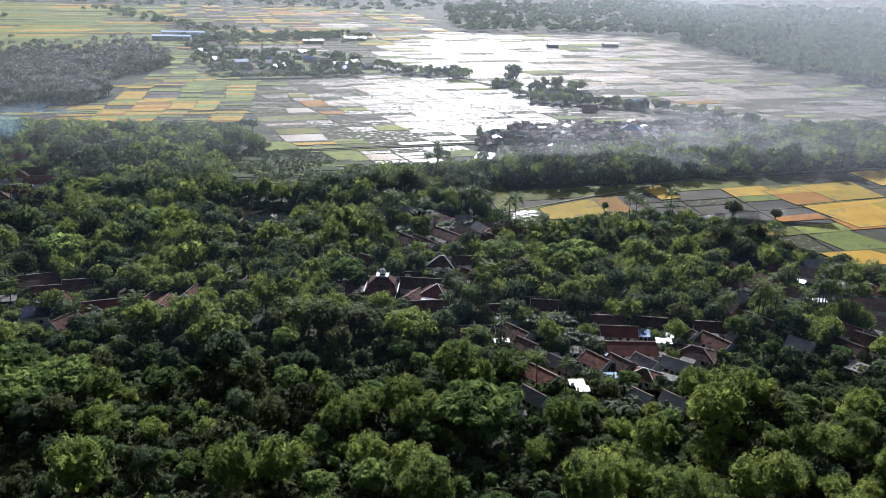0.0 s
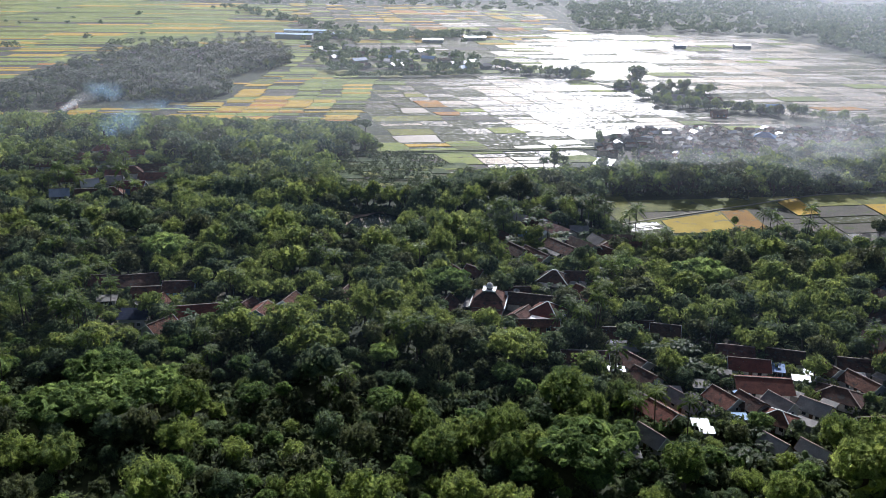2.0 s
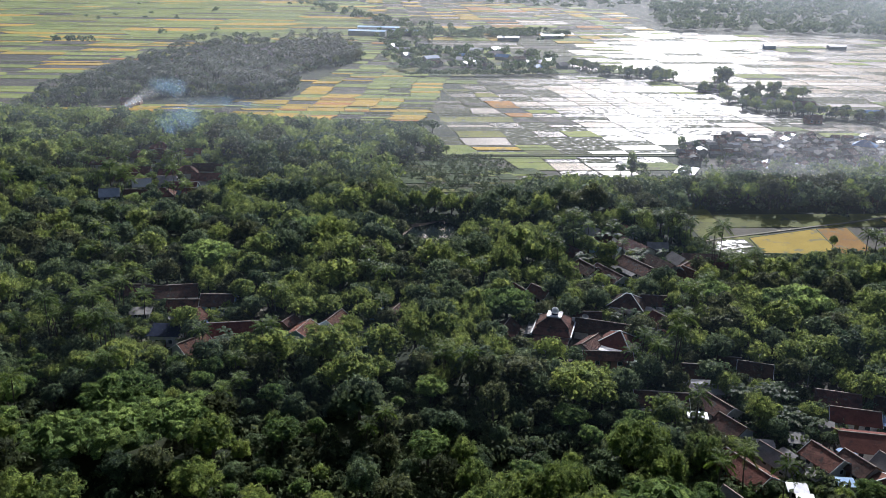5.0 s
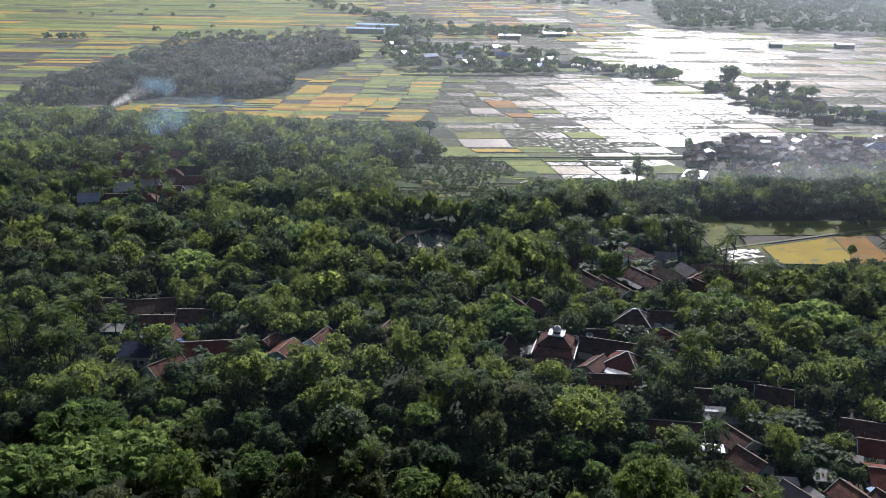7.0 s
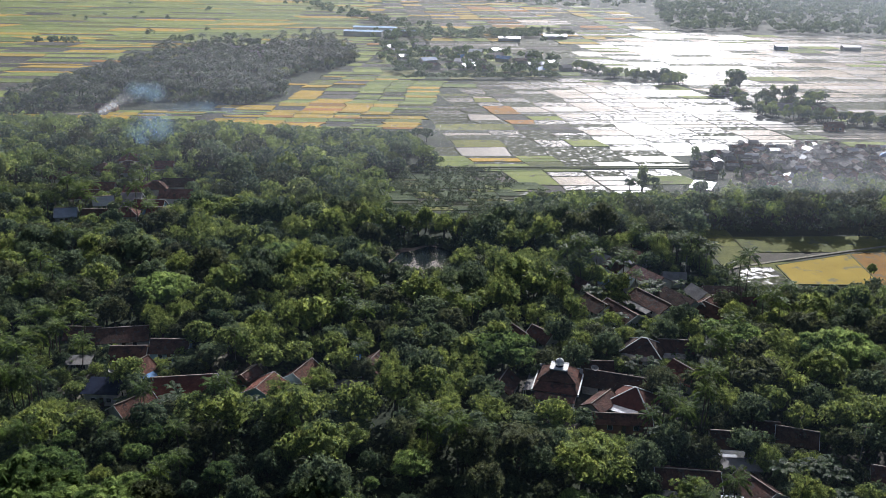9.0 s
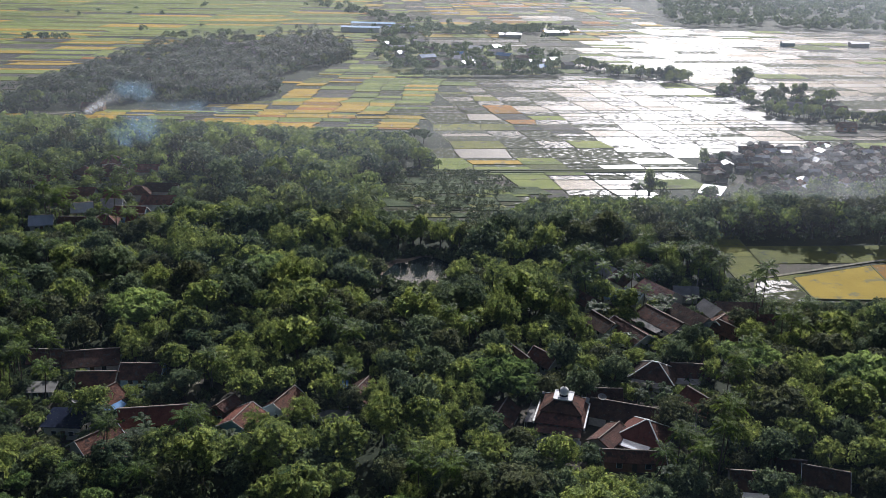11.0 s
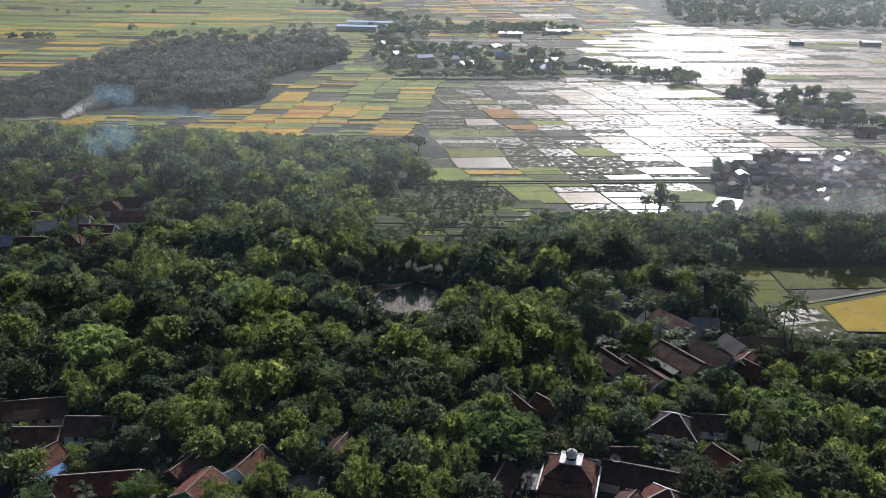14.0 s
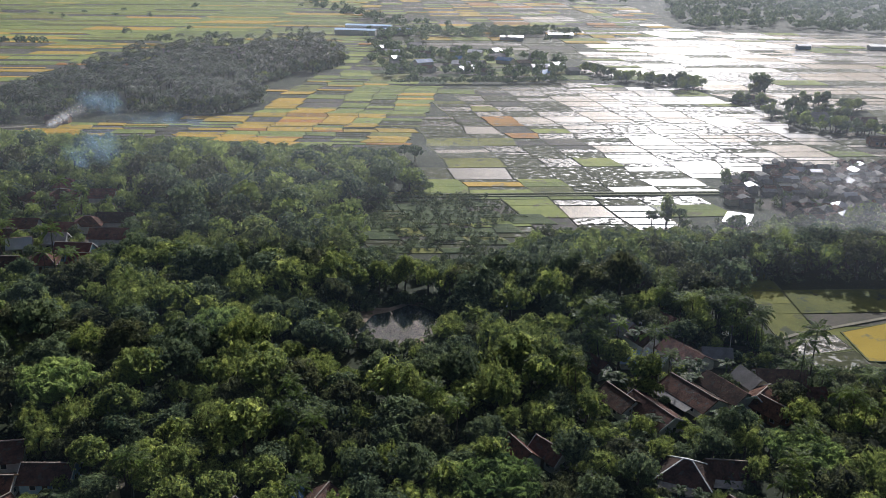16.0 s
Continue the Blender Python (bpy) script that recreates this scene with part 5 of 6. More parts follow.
SHRUB = [crown(q, 4.2, 2.8, -0.5, 6, 46, 0.85, 1.0, inner=1) for q in (np.random.default_rng(k) for k in range(91, 94))]
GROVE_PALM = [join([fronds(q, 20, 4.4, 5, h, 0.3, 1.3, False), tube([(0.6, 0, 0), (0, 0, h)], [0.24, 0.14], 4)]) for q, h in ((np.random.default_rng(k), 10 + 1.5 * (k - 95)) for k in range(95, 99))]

LOOK = {
    "broadleaf_tree": ("leaf_dark", "dense dark green broadleaf tree with lit crown", "tree", "broadleaf trees"),
    "pale_tree": ("leaf_lime", "tall light green tree with feathery layered crown", "tree", "light green trees"),
    "bamboo_clump": ("leaf_bamboo", "billowing yellow-green bamboo clump with drooping leaf sprays", "bamboo", "bamboo clumps"),
    "spreading_tree": ("leaf_lime", "broad spreading light green shade tree", "tree", "spreading shade trees"),
    "olive_tree": ("leaf_olive", "greyish olive tree with thin rounded crown", "tree", "olive-grey trees"),
}
MODEL = {}
for kind, (leaf, label, cat, grp) in LOOK.items():
    MODEL[kind] = []
COUNT = {k: 0 for k in LOOK}
COUNT["coconut_palm"] = COUNT["banana_plant"] = 0


def grow(kind, variant, m):
    """One plant as a thing of its own: the first of a variant is built, later ones copy it."""
    COUNT[kind] += 1
    models = MODEL.setdefault(kind, [])
    for v, ob in models:
        if v == variant:
            return copy_thing(ob, m)
    if kind == "coconut_palm":
        c, t, h = PALMS[variant]
        ob = plant(kind, "slender coconut palm with arching glossy fronds", "palm", "coconut palms", c, "frond", t, crown_name="fronds")
    elif kind == "banana_plant":
        c, t = BANANAS[variant]
        ob = plant(kind, "banana plant with broad bright green leaves", "banana plant", "banana plants", c, "banana", t, "banana", "leaves", "stem")
    else:
        leaf, label, cat, grp = LOOK[kind]
        c, t = NEAR[kind][variant]
        ob = plant(kind, label, cat, grp, c, leaf, t, crown_name="crown", trunk_name="stem" if kind == "bamboo_clump" else "trunk")
    ob.matrix_basis = m
    models.append((variant, ob))
    return ob


def placed(x, y, turn, s, tall=1.0):
    return Matrix.LocRotScale((x, y, 0), Euler((0, 0, turn)), (s, s, s * tall))


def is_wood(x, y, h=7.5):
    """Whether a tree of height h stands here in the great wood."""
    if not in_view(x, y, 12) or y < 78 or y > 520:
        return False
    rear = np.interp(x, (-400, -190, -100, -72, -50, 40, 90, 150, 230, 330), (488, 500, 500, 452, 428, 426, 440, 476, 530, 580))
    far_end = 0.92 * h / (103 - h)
    for f in (0.0, 0.25, 0.5, 0.75, 1.0):  # the foot of the tree, and the open ground that its crown would hide from the camera
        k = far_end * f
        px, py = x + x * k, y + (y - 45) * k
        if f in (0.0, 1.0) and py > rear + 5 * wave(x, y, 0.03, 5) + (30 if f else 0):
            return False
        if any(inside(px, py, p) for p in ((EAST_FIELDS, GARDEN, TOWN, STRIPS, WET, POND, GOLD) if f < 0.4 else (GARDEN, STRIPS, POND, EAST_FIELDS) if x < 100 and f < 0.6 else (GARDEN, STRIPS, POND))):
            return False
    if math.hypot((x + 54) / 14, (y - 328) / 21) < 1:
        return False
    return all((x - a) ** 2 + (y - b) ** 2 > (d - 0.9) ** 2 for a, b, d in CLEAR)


r = np.random.default_rng(5)
spots = []
SPREADING = [(-98, 153), (-88, 158), (-92, 166), (-80, 165), (-96, 172), (37, 268), (-19, 246), (62, 262), (-116, 262), (-95, 300), (20, 150)]
TALL = 10.0  # height of a tree of scale 1
PALM_GARDENS = [(-132, 24, 214, 26), (22, 9, 224, 9), (112, 14, 220, 12), (136, 12, 226, 10), (-190, 20, 338, 10), (40, 10, 322, 8)]  # palms over low growth
tries = []
for k in range(26000):
    y = 78 + 442 * r.random() ** 0.75
    x = r.uniform(-0.73 * (y + 10) - 27, 0.545 * (y + 37) + 28)
    rise = noise.noise(Vector((x * 0.016, y * 0.042, 3.1))) + 0.5 * noise.noise(Vector((x * 0.05, y * 0.07, 9.1)))
    s = min(max(0.78 + 0.42 * rise + 0.2 * r.normal(), 0.42), 1.4)
    if y > 330 or y < 200:
        s = min(s * (1.25 if y > 330 else 1.05), 1.6 if y > 330 else 1.4)
    tries.append((s + 0.25 * r.random(), x, y, s, r.uniform(0.88, 1.15)))
tries.sort(reverse=True)
cells = {}
for _, x, y, s, tall in tries:
    if any((x - a) ** 2 + (y - b) ** 2 < 60 for a, b in SPREADING):
        continue
    if math.hypot((x + 186) / 44, (y - 366) / 44) < 1:
        if r.random() < 0.35:
            continue
        s = min(s * 0.62, 0.66)
    if any(((x - a) / b) ** 2 + ((y - c) / d) ** 2 < 1 for a, b, c, d in PALM_GARDENS):
        s = min(s * 0.6, 0.58)
    if x < 160 and any(inside(x, y + k, EAST_FIELDS) for k in (7, 15, 24)):
        s = min(s, 0.5)
    if any(abs(x - a) < d + 6 and abs(y - b) < d + 8 for a, b, d in CLEAR):
        s = min(s, 0.95)
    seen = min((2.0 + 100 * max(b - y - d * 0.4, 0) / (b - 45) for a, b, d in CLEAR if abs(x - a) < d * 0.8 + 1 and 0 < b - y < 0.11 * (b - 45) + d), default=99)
    if seen < TALL * s * tall and r.random() < (0.98 if abs(x + 3) < 16 and 198 < y < 236 else 0.9 if x < -60 and (y > 300 or 190 < y < 245) or 15 < x < 115 and 135 < y < 232 else 0.75):  # trees before the houses are kept low so that the camera sees the houses
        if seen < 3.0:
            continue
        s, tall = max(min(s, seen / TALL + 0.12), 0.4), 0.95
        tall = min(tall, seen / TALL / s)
    near = [p for i in (-1, 0, 1) for j in (-1, 0, 1) for p in cells.get((int(x // 11) + i, int(y // 11) + j), ())]
    if any((x - p[0]) ** 2 + (y - p[1]) ** 2 < ((2.85 if y > 200 else 2.65) * (s + p[2])) ** 2 for p in near):
        continue
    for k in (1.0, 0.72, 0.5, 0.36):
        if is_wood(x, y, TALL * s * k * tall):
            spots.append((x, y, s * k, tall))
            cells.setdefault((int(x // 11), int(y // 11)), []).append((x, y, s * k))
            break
spots.sort(key=lambda p: p[1])
coarse, shrubs, far, grove = [], [], [], []
LIMIT = 200
for x, y, s, tall in spots:
    a, b = wave(x, y, 0.022, 1) + 0.45 * (tall - 1), wave(x, y, 0.06, 2)
    q = r.random()
    if a + 0.5 * b > 0.12:
        kind = "bamboo_clump" if q < 0.8 else "pale_tree"
    elif a - 0.4 * b < -0.34:
        kind = "olive_tree" if q < 0.22 else "broadleaf_tree" if q < 0.66 else "pale_tree" if q < 0.88 else "bamboo_clump"
    else:
        kind = "pale_tree" if q < 0.35 else "broadleaf_tree" if q < 0.72 else "bamboo_clump" if q < 0.92 else "olive_tree"
    if COUNT[kind] < LIMIT and y < 235:
        grow(kind, int(r.integers(len(NEAR[kind]))), placed(x, y, r.uniform(0, 6.3), s, tall))
    else:
        coarse.append((x, y, r.uniform(0, 6.3), s, s * tall, int(r.integers(7))))
    for k in range(3 if y < 205 else 1):
        sx, sy = x + r.uniform(-4, 4), y + r.uniform(-4, 4)
        shrubs.append((sx, sy, r.uniform(0, 6.3), r.uniform(0.9, 1.8), r.uniform(0.7, 1.7), int(r.integers(3))))

PLANTED = len(coarse)
for x, y in SPREADING:
    grow("spreading_tree", int(r.integers(2)), placed(x, y, r.uniform(0, 6.3), r.uniform(0.85, 1.15), r.uniform(0.95, 1.15)))
for i in range(17):  # bushes and trellises in rows in the vegetable garden
    for j in range(26):
        u, v = j * 2.7 + r.uniform(-0.7, 0.7), i * 4.8 + r.uniform(-0.6, 0.6)
        x, y = -92 + u - 0.3 * v * 0.2, 376 + v + u * 0.21
        if inside(x, y, GARDEN) and wave(x, y, 0.05, 3) > -0.25:
            shrubs.append((x, y, r.uniform(0, 6.3), r.uniform(0.35, 0.9), r.uniform(0.3, 1.0), int(r.integers(3))))
# palms that stand above the wood: (x, y, count, spread)
for cx, cy, n, sp in ((-52, 236, 1, 1), (-80, 232, 2, 4), (-85, 236, 1, 1), (-130, 230, 10, 10), (-128, 215, 10, 9), (-118, 205, 8, 8), (-140, 205, 6, 9), (-92, 204, 2, 3), (-78, 212, 2, 3), (-30, 205, 3, 5), (-20, 198, 2, 3),
                      (20, 222, 6, 5), (26, 228, 4, 4), (24, 192, 3, 4), (36, 172, 1, 1), (31, 166, 2, 2), (44, 165, 1, 1), (33, 250, 3, 5), (-12, 290, 3, 5), (-3, 318, 6, 7), (10, 300, 2, 4), (14, 342, 5, 8), (30, 335, 6, 6),
                      (36, 325, 3, 3), (46, 308, 4, 4), (50, 286, 3, 4), (38, 272, 2, 4), (55, 300, 2, 3), (-150, 330, 6, 10), (-190, 340, 10, 10), (-200, 362, 8, 9), (-186, 385, 8, 9), (-215, 375, 8, 12), (-230, 340, 6, 12), (-225, 300, 5, 14),
                      (-165, 300, 4, 10), (-148, 262, 5, 8), (-140, 240, 4, 8), (108, 222, 5, 5), (116, 218, 4, 4), (128, 222, 5, 6), (140, 228, 5, 5), (118, 206, 4, 4), (150, 250, 3, 4), (160, 232, 4, 5), (100, 214, 3, 4), (122, 236, 3, 4), (95, 322, 4, 5), (62, 314, 3, 3), (112, 322, 3, 4), (-70, 180, 3, 8), (-110, 180, 4, 9), (-35, 170, 2, 5), (95, 150, 2, 5), (105, 140, 2, 5), (-60, 262, 4, 6), (-40, 270, 3, 6), (140, 275, 2, 4)):
    for k in range(n):
        x, y = cx + r.normal() * sp * 0.6, cy + r.normal() * sp * 0.6
        if any((x - a) ** 2 + (y - b) ** 2 < (d * 0.55) ** 2 for a, b, d in CLEAR) or inside(x, y, EAST_FIELDS) or x > 50 and inside(x, y + 8, EAST_FIELDS):
            continue
        grow("coconut_palm", int(r.integers(4)), placed(x, y, r.uniform(0, 6.3), r.uniform(0.82, 1.08), r.uniform(0.92, 1.15)))
# bananas in the gardens
for cx, cy, n, sp in ((-98, 229, 8, 3), (-96, 212, 5, 3), (-88, 211, 9, 5), (-80, 209, 6, 4), (48, 206, 14, 4), (52, 200, 8, 3), (47, 213, 8, 4), (58, 170, 6, 3), (55, 160, 7, 4), (66, 157, 8, 4), (-30, 294, 14, 5), (-38, 298, 10, 4), (-2, 296, 6, 4), (6, 276, 5, 4), (8, 328, 8, 6),
                      (15, 305, 8, 4), (20, 308, 6, 4), (-22, 262, 4, 4), (12, 254, 4, 4), (110, 240, 5, 4), (125, 228, 5, 4), (-186, 378, 5, 4), (26, 286, 5, 4), (-18, 215, 5, 4), (18, 216, 5, 4), (-56, 224, 5, 3), (-65, 214, 5, 4)):
    for k in range(int(n * 0.75 + 0.5)):
        x, y = cx + r.normal() * sp * 0.7, cy + r.normal() * sp * 0.7
        grow("banana_plant", int(r.integers(3)), placed(x, y, r.uniform(0, 6.3), r.uniform(0.9, 1.35), r.uniform(0.9, 1.1)))

# small trees between the houses
for cx, cy, rx, ry, n in ((60, 188, 40, 32, 110), (130, 232, 34, 44, 90), (22, 300, 26, 26, 45), (-92, 222, 36, 20, 70), (-186, 368, 38, 42, 60), (10, 245, 26, 24, 40)):
    for k in range(n):
        x, y = cx + r.uniform(-rx, rx), cy + r.uniform(-ry, ry)
        gap = min(math.hypot(x - a, y - b) / max(d, 1) for a, b, d in CLEAR)
        if gap > 0.72 and abs(x + 4) + abs(y - 233) > 14 and not inside(x, y, EAST_FIELDS):
            sz = r.uniform(0.35, 0.62)
            coarse.append((x, y, r.uniform(0, 6.3), sz, sz * r.uniform(0.9, 1.2), int(r.integers(7))))
# low growth at the edges of yards, fields and water
for k in range(900):
    x, y = r.uniform(-250, 200), r.uniform(130, 440)
    near_house = any((x - a) ** 2 + (y - b) ** 2 < (d + 3) ** 2 and (x - a) ** 2 + (y - b) ** 2 > (d * 0.8) ** 2 for a, b, d in CLEAR)
    if near_house and not inside(x, y, EAST_FIELDS) and not any((x - a) ** 2 + (y - b) ** 2 < (d * 0.78) ** 2 for a, b, d in CLEAR):
        shrubs.append((x, y, r.uniform(0, 6.3), r.uniform(0.5, 1.2), r.uniform(0.5, 1.3), int(r.integers(3))))
for k in range(60):
    a = r.uniform(0, 6.3)
    if 2.6 < a < 4.2:
        continue
    shrubs.append((-55 + 13.5 * math.cos(a), 322 + 16 * math.sin(a), a, r.uniform(0.9, 1.6), r.uniform(0.9, 1.7), int(r.integers(3))))

for k in range(50):
    shrubs.append((r.uniform(40, 52), r.uniform(292, 313), r.uniform(0, 6.3), r.uniform(0.8, 1.5), r.uniform(0.8, 1.9), int(r.integers(3))))
for k in range(260):  # the wood goes on under the camera
    coarse.append((r.uniform(-108, 108), r.uniform(-80, 80), r.uniform(0, 6.3), r.uniform(1.5, 2.3), r.uniform(1.0, 1.5), int(r.integers(7))))

for x, y, sz, t in ((-66, 343, 1.1, 1.7), (-59, 346, 1.0, 1.9), (-52, 345, 1.1, 1.6), (-45, 342, 1.0, 1.8), (-71, 337, 1.1, 1.7), (-73, 329, 1.0, 1.5), (-39, 334, 1.1, 1.6), (-37, 326, 1.2, 1.5), (-40, 318, 1.0, 1.2), (-71, 320, 0.8, 0.9)):
    coarse.append((x, y, r.uniform(0, 6.3), sz, t, int(r.integers(7))))
# trees standing in the fields, at the hamlets and in the far woods
for a, b, d in ISLES:
    for k in range(int(d * 1.3)):
        x, y = a + r.normal() * d * 0.45, b + r.normal() * d * 0.3
        coarse.append((x, y, r.uniform(0, 6.3), r.uniform(0.5, 1.2), r.uniform(0.4, 1.5), int(r.integers(5))))
for x, y, s, t in ((90, 742, 2.1, 2.3), (95, 745, 1.6, 1.9), (44, 488, 0.7, 1.4), (44.5, 488, 0.75, 0.8), (52, 492, 0.8, 1.0), (18, 431, 0.7, 1.9), (18.5, 431, 0.85, 1.3), (18, 430, 1.0, 0.8), (23, 433, 0.8, 1.0), (13, 430, 0.9, 0.9), (42, 764, 1.7, 1.5), (20, 752, 1.4, 1.3), (-96, 504, 1.0, 1.1), (-90, 500, 1.2, 1.2), (-92, 478, 1.2, 1.3), (88, 338, 0.5, 0.9), (143, 335, 1.1, 1.2), (160, 330, 0.8, 0.9), (128, 312, 1.0, 1.2), (136, 314, 1.0, 1.1), (150, 306, 1.1, 1.2)):
    coarse.append((x, y, r.uniform(0, 6.3), s, t, int(r.integers(5))))
for k in range(360):
    x, y = r.uniform(-235, -35), r.uniform(705, 915)
    if inside(x, y, HAMLET) and all((x - a) ** 2 + (y - b) ** 2 > (d * 0.75) ** 2 for a, b, d in CLEAR) and wave(x, y, 0.02, 8) > -0.25:
        far.append((x, y, r.uniform(0, 6.3), r.uniform(0.55, 1.1), r.uniform(0.6, 1.1), int(r.integers(4))))
for k in range(44):
    t = k / 43
    far.append((-150 + 112 * t, 706 + 41 * t + r.uniform(-2, 2), r.uniform(0, 6.3), r.uniform(0.35, 0.75), r.uniform(0.4, 0.75), int(r.integers(4))))
for k in range(3200):
    y = 735 + 1100 * r.random() ** 1.4
    x = r.uniform(60, 0.56 * (y + 37) + 70)
    if inside(x, y, EAST_WOOD):
        far.append((x, y, r.uniform(0, 6.3), r.uniform(0.9, 1.6), r.uniform(0.8, 1.5), int(r.integers(4))))
for k in range(60):  # the row of trees that runs out to the far left
    t = k / 59
    far.append((-215 - 250 * t + r.normal() * 9, 1060 + 330 * t + r.normal() * 14, r.uniform(0, 6.3), r.uniform(0.7, 1.3), r.uniform(0.7, 1.2), int(r.integers(4))))
for k in range(160):
    t = r.random()
    far.append((-235 + 190 * t + r.normal() * 6, 1000 + 60 * t + r.normal() * 22, r.uniform(0, 6.3), r.uniform(0.6, 1.1), r.uniform(0.6, 1.0), int(r.integers(4))))
for k in range(700):
    y = r.uniform(1480, 2300)
    far.append((r.uniform(-0.75 * y, 0.3 * y), y, r.uniform(0, 6.3), r.uniform(1.2, 2.0), r.uniform(0.9, 1.5), int(r.integers(4))))
for k in range(14):
    x, y = r.uniform(-700, -420), r.uniform(620, 1300)
    if in_view(x, y, 30) and (k % 3 == 0 or y > 900):
        far.append((x, y, r.uniform(0, 6.3), r.uniform(0.4, 0.9), r.uniform(0.4, 0.9), int(r.integers(4))))
for x, y in ((-500, 812), (-492, 815), (-506, 816), (-484, 818), (-515, 810), (-408, 860), (-400, 862), (-394, 864), (-455, 905), (-372, 900), (-365, 902)):
    far.append((x, y, r.uniform(0, 6.3), 1.0, 1.0, int(r.integers(4))))
for k in range(700):  # the belt between the east fields and the northern village
    x = r.uniform(30, 330)
    y = 385 + (x - 50) * 0.30 + r.uniform(0, 75)
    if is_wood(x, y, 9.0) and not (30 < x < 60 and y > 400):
        coarse.append((x, y, r.uniform(0, 6.3), r.uniform(1.0, 1.6), r.uniform(1.1, 2.0), int(r.integers(5))))
for k in range(260):
    x, y = r.uniform(44, 220), r.uniform(446, 566)
    if inside(x, y, TOWN) and math.hypot(x - 43, y - 434) > 18:
        shrubs.append((x, y, r.uniform(0, 6.3), r.uniform(0.7, 1.6), r.uniform(0.8, 2.0), int(r.integers(3))))
for i in range(57):
    for j in range(57):
        x, y = -430 + i * 9.2 + r.uniform(-4, 4), 488 + j * 9.2 + r.uniform(-4, 4)
        if inside(x, y, GROVE) and all((x - a) ** 2 + (y - b) ** 2 > (d * 0.8) ** 2 for a, b, d in CLEAR):
            grove.append((x, y, r.uniform(0, 6.3), r.uniform(0.8, 1.25), r.uniform(0.5, 1.0), int(r.integers(4))))
            edge = not all(inside(x + a, y + b, GROVE) for a, b in ((12, 0), (-12, 0), (0, -14), (0, 14)))
            if edge:
                shrubs.append((x, y - 3, r.uniform(0, 6.3), r.uniform(1.5, 2.4), r.uniform(1.5, 2.6), int(r.integers(3))))
            if edge and r.random() < 0.55:
                coarse.append((x, y, r.uniform(0, 6.3), r.uniform(0.9, 1.5), r.uniform(1.0, 1.7), int(r.integers(5))))
            if r.random() < 0.3:
                far.append((x + 3, y + 2, r.uniform(0, 6.3), r.uniform(0.45, 0.8), r.uniform(0.5, 0.9), int(r.integers(4))))


coarse[PLANTED:] = [(x, y, a, s * 0.78, t * 0.68, k) for x, y, a, s, t, k in coarse[PLANTED:]]


def mass(name, label, rows, models, mats, category):
    """Many plants joined into one body."""
    Vs, Qs, Is, n = [], [], [], 0
    for x, y, turn, s, t, k in rows:
        for e, (V, Q) in enumerate(models[k % len(models)]):
            Vs.append(put(V, x, y, 0, turn, s, t))
            Qs.append(Q + n)
            tint = wave(x, y, 0.03, 1) + 0.9 * (t / s - 1) + 0.9 * math.sin(12.9898 * x + 78.233 * y)
            Is.append(np.full(len(Q), len(mats) - 1 if e else 0 if len(mats) < 3 else 1 if tint > 0.35 or k > 4 else 2 if tint < -0.72 else 0))
            n += len(V)
    tagged(new(name, quad_mesh(name, np.concatenate(Vs), np.concatenate(Qs), mats, np.concatenate(Is))), label, category, kind="stuff")


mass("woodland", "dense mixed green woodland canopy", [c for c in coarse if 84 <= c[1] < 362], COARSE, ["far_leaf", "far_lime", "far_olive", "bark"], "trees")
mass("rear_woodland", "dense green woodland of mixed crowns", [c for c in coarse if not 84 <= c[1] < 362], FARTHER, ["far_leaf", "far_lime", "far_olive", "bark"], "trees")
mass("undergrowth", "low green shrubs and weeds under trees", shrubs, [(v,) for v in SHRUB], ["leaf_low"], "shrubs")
mass("far_woods", "distant hazy woods and field trees", far, [(v,) for v in FAR], ["far_leaf"], "trees")
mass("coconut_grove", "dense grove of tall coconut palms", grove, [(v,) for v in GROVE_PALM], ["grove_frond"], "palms")


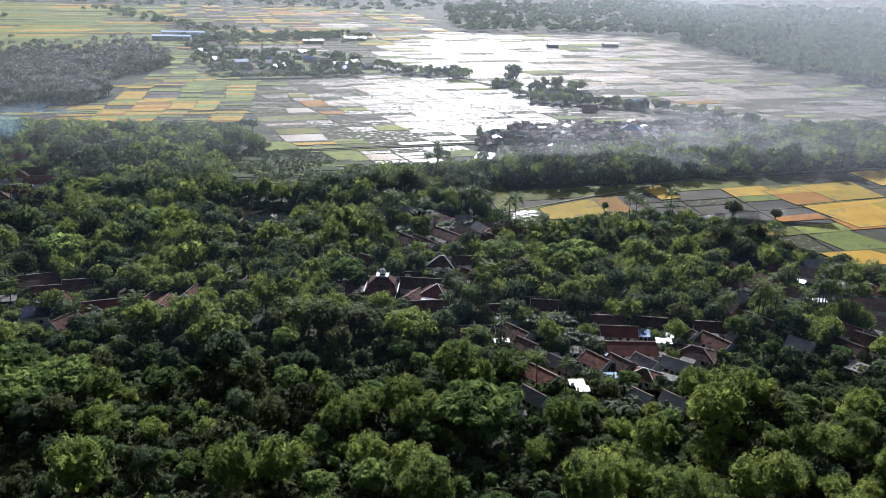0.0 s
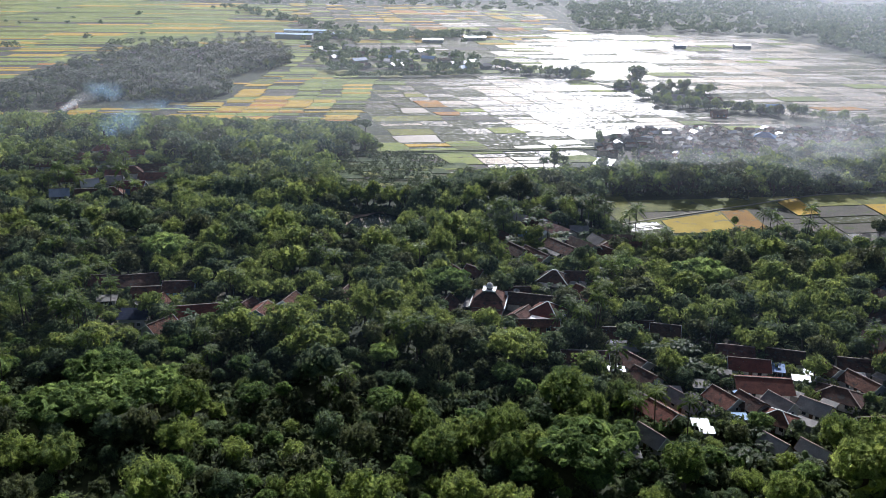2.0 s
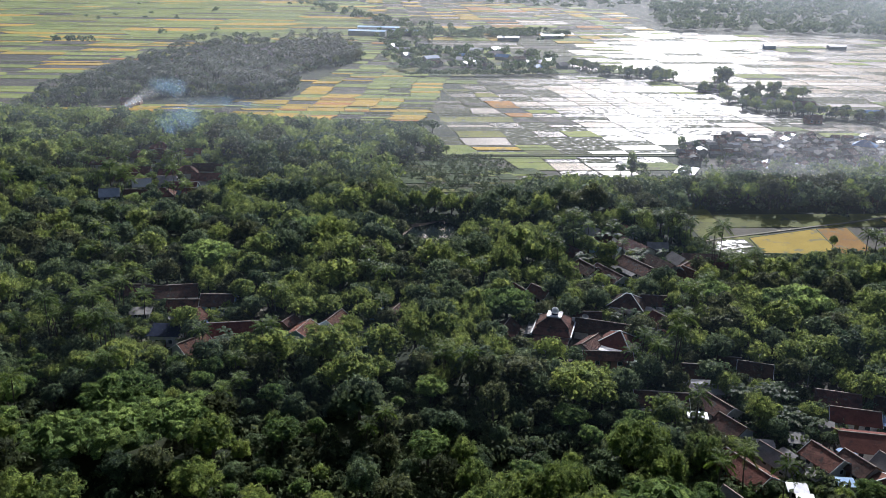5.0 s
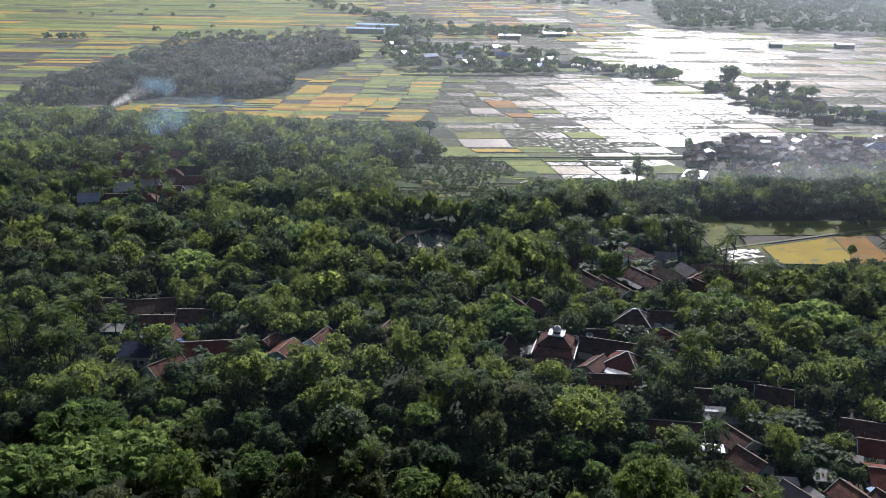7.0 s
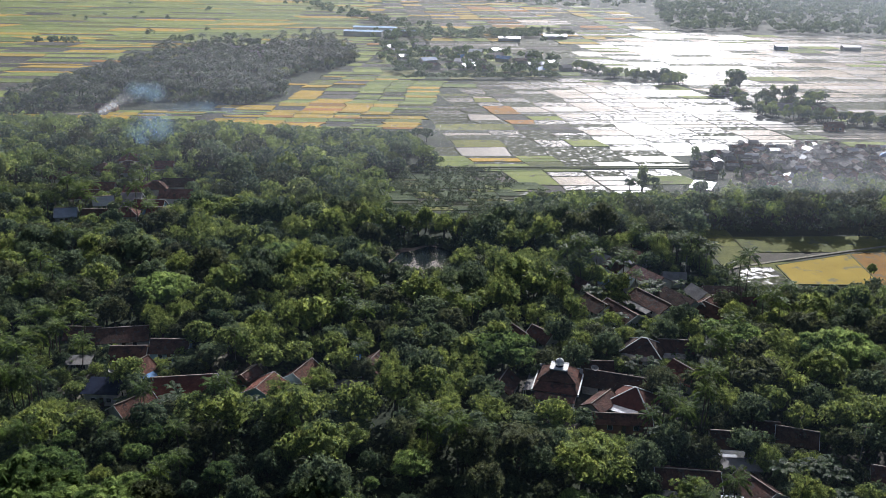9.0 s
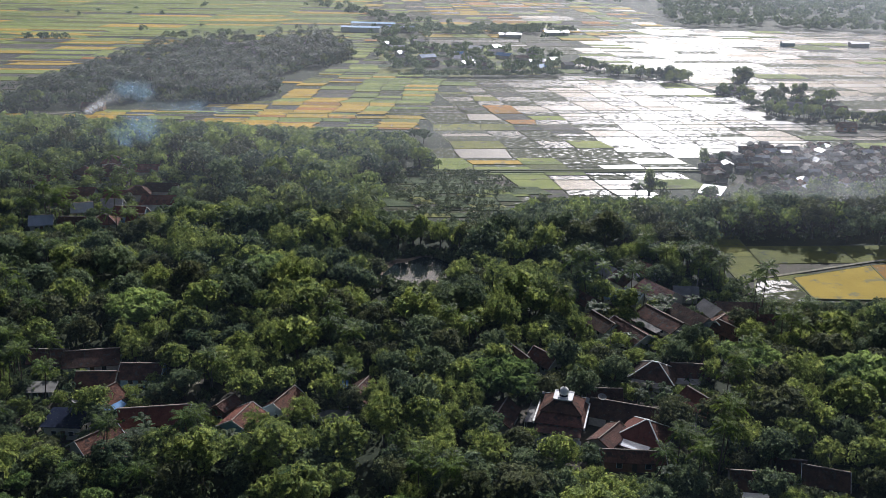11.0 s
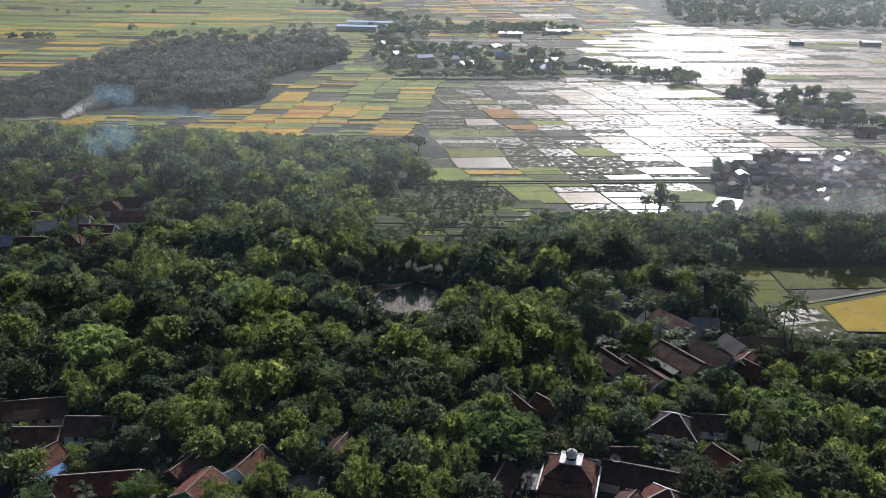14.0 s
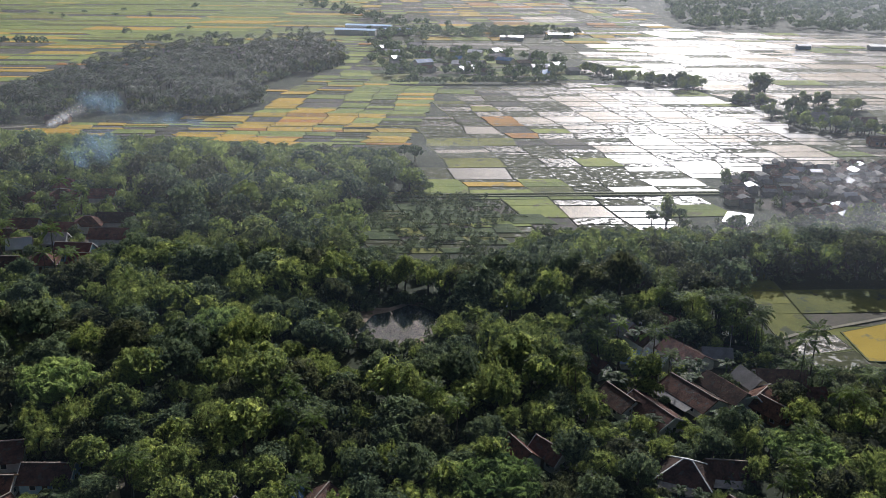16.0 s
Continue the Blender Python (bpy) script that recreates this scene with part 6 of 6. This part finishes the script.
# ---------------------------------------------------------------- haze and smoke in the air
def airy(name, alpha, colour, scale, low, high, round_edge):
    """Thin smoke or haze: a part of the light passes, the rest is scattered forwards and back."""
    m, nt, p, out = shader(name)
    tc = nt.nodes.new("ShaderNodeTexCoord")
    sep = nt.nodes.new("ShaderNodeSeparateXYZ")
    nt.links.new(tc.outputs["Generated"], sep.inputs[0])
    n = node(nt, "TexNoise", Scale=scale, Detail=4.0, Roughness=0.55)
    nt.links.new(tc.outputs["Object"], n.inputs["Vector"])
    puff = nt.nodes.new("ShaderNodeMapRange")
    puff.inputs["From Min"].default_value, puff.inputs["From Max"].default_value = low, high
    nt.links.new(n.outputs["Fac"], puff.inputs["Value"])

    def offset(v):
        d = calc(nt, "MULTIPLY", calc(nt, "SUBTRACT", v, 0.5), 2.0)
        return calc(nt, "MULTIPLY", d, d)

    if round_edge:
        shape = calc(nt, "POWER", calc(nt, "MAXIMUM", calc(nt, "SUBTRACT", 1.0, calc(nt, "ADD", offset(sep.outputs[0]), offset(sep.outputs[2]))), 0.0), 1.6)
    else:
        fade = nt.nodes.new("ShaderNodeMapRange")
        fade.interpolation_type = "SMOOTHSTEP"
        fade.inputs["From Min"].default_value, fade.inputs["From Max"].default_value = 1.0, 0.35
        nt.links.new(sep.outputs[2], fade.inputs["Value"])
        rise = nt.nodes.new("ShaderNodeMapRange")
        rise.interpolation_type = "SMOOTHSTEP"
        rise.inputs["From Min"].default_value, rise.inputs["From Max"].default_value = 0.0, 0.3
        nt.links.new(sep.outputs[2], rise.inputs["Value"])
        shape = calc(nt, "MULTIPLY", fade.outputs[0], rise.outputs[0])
    # haze sheets thicken towards +x, imitating the glare on the sun side
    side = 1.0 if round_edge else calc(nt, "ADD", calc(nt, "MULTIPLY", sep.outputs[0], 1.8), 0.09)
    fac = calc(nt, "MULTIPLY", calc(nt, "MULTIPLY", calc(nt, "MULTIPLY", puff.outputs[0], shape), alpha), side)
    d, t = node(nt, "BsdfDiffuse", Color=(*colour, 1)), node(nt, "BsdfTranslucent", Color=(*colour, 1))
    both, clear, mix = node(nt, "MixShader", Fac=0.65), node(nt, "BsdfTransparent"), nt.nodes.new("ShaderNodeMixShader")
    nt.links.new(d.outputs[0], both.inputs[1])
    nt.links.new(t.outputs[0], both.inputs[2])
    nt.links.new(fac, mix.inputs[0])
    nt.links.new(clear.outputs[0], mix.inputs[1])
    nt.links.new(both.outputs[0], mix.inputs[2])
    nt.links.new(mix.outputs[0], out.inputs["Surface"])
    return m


def sheet(wide, high, bulge, nx=12, nz=4):
    V = [(wide * (i / nx - 0.5), bulge * math.cos(math.pi * (i / nx - 0.5)) * (0.6 + 0.4 * j / nz), high * j / nz) for j in range(nz + 1) for i in range(nx + 1)]
    Q = [(j * (nx + 1) + i, j * (nx + 1) + i + 1, (j + 1) * (nx + 1) + i + 1, (j + 1) * (nx + 1) + i) for j in range(nz) for i in range(nx)]
    return np.array(V, float), Q


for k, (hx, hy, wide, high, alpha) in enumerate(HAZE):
    # near sheets are tinted bluer to imitate a skylight veil over shaded trees
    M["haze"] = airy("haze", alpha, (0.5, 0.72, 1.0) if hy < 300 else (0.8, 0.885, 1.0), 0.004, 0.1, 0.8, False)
    ob = tagged(new("haze_bank", quad_mesh("haze_bank", *sheet(wide, high, 60), ["haze"])), "thin translucent sheet that imitates haze in the air", "haze", kind="stuff")
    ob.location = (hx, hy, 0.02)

M["smoke_white"] = airy("white_smoke", 0.6, (0.97, 0.98, 1.0), 0.2, 0.28, 0.7, True)
M["smoke_blue"] = airy("blue_smoke", 0.36, (0.42, 0.7, 1.0), 0.07, 0.35, 0.7, True)
M["smoke_mist"] = airy("pale_mist", 0.4, (0.85, 0.88, 0.92), 0.03, 0.3, 0.75, True)
M["smoke_grey"] = airy("grey_smoke", 0.36, (0.85, 0.87, 0.9), 0.035, 0.3, 0.7, True)


def smoke(x, y, label, wisps):
    root = tagged(new("smoke_plume"), label, "smoke", "smoke plumes")
    root.location = (x, y, 0)
    for dx, dy, dz, wide, high, m in wisps:
        ob = part("wisp", quad_mesh("wisp", *sheet(wide, high, wide * 0.12, 8, 4), [m]), root)
        ob.location = (dx, dy, dz)


smoke(-287, 523, "white smoke rising from burning straw, drifting blue", [(0, 0, -1, 5, 5, "smoke_white"), (2, 0.5, -0.5, 6, 6, "smoke_white"), (4.5, 1, 0.5, 7, 6.5, "smoke_white"), (7.5, 1.5, 2, 9, 7, "smoke_white"), (11, 2, 3.5, 12, 8, "smoke_mist"), (15, 3, 5, 15, 9, "smoke_mist"), (20, 5, 6, 20, 14, "smoke_blue"), (28, 8, 3, 26, 17, "smoke_blue"), (55, 14, -2, 60, 10, "smoke_blue")])
smoke(-212, 426, "bluish smoke hanging over village roofs", [(0, 0, 1, 16, 18, "smoke_blue"), (7, 6, 4, 24, 22, "smoke_blue")])
smoke(110, 462, "grey smoke drifting over the dense village", [(-20, 6, 2, 60, 16, "smoke_grey"), (50, -10, 4, 120, 26, "smoke_grey")])
smoke(90, 392, "pale mist drifting over the trees before the village", [(0, 4, 0, 150, 18, "smoke_mist"), (60, 24, 0, 190, 22, "smoke_mist")])
smoke(132, 330, "white smoke over a burning stubble field", [(0, 0, -0.5, 12, 3.5, "smoke_white"), (12, 2, -0.5, 20, 4.5, "smoke_grey"), (30, 0, -0.5, 44, 7, "smoke_grey")])
smoke(-88, 508, "faint white smoke at the paddy edge", [(6, 0, 0, 26, 8, "smoke_grey"), (22, 4, 0, 40, 7, "smoke_grey")])
smoke(14, 432, "small white smoke behind trees", [(0, 0, 1, 12, 7, "smoke_white")])
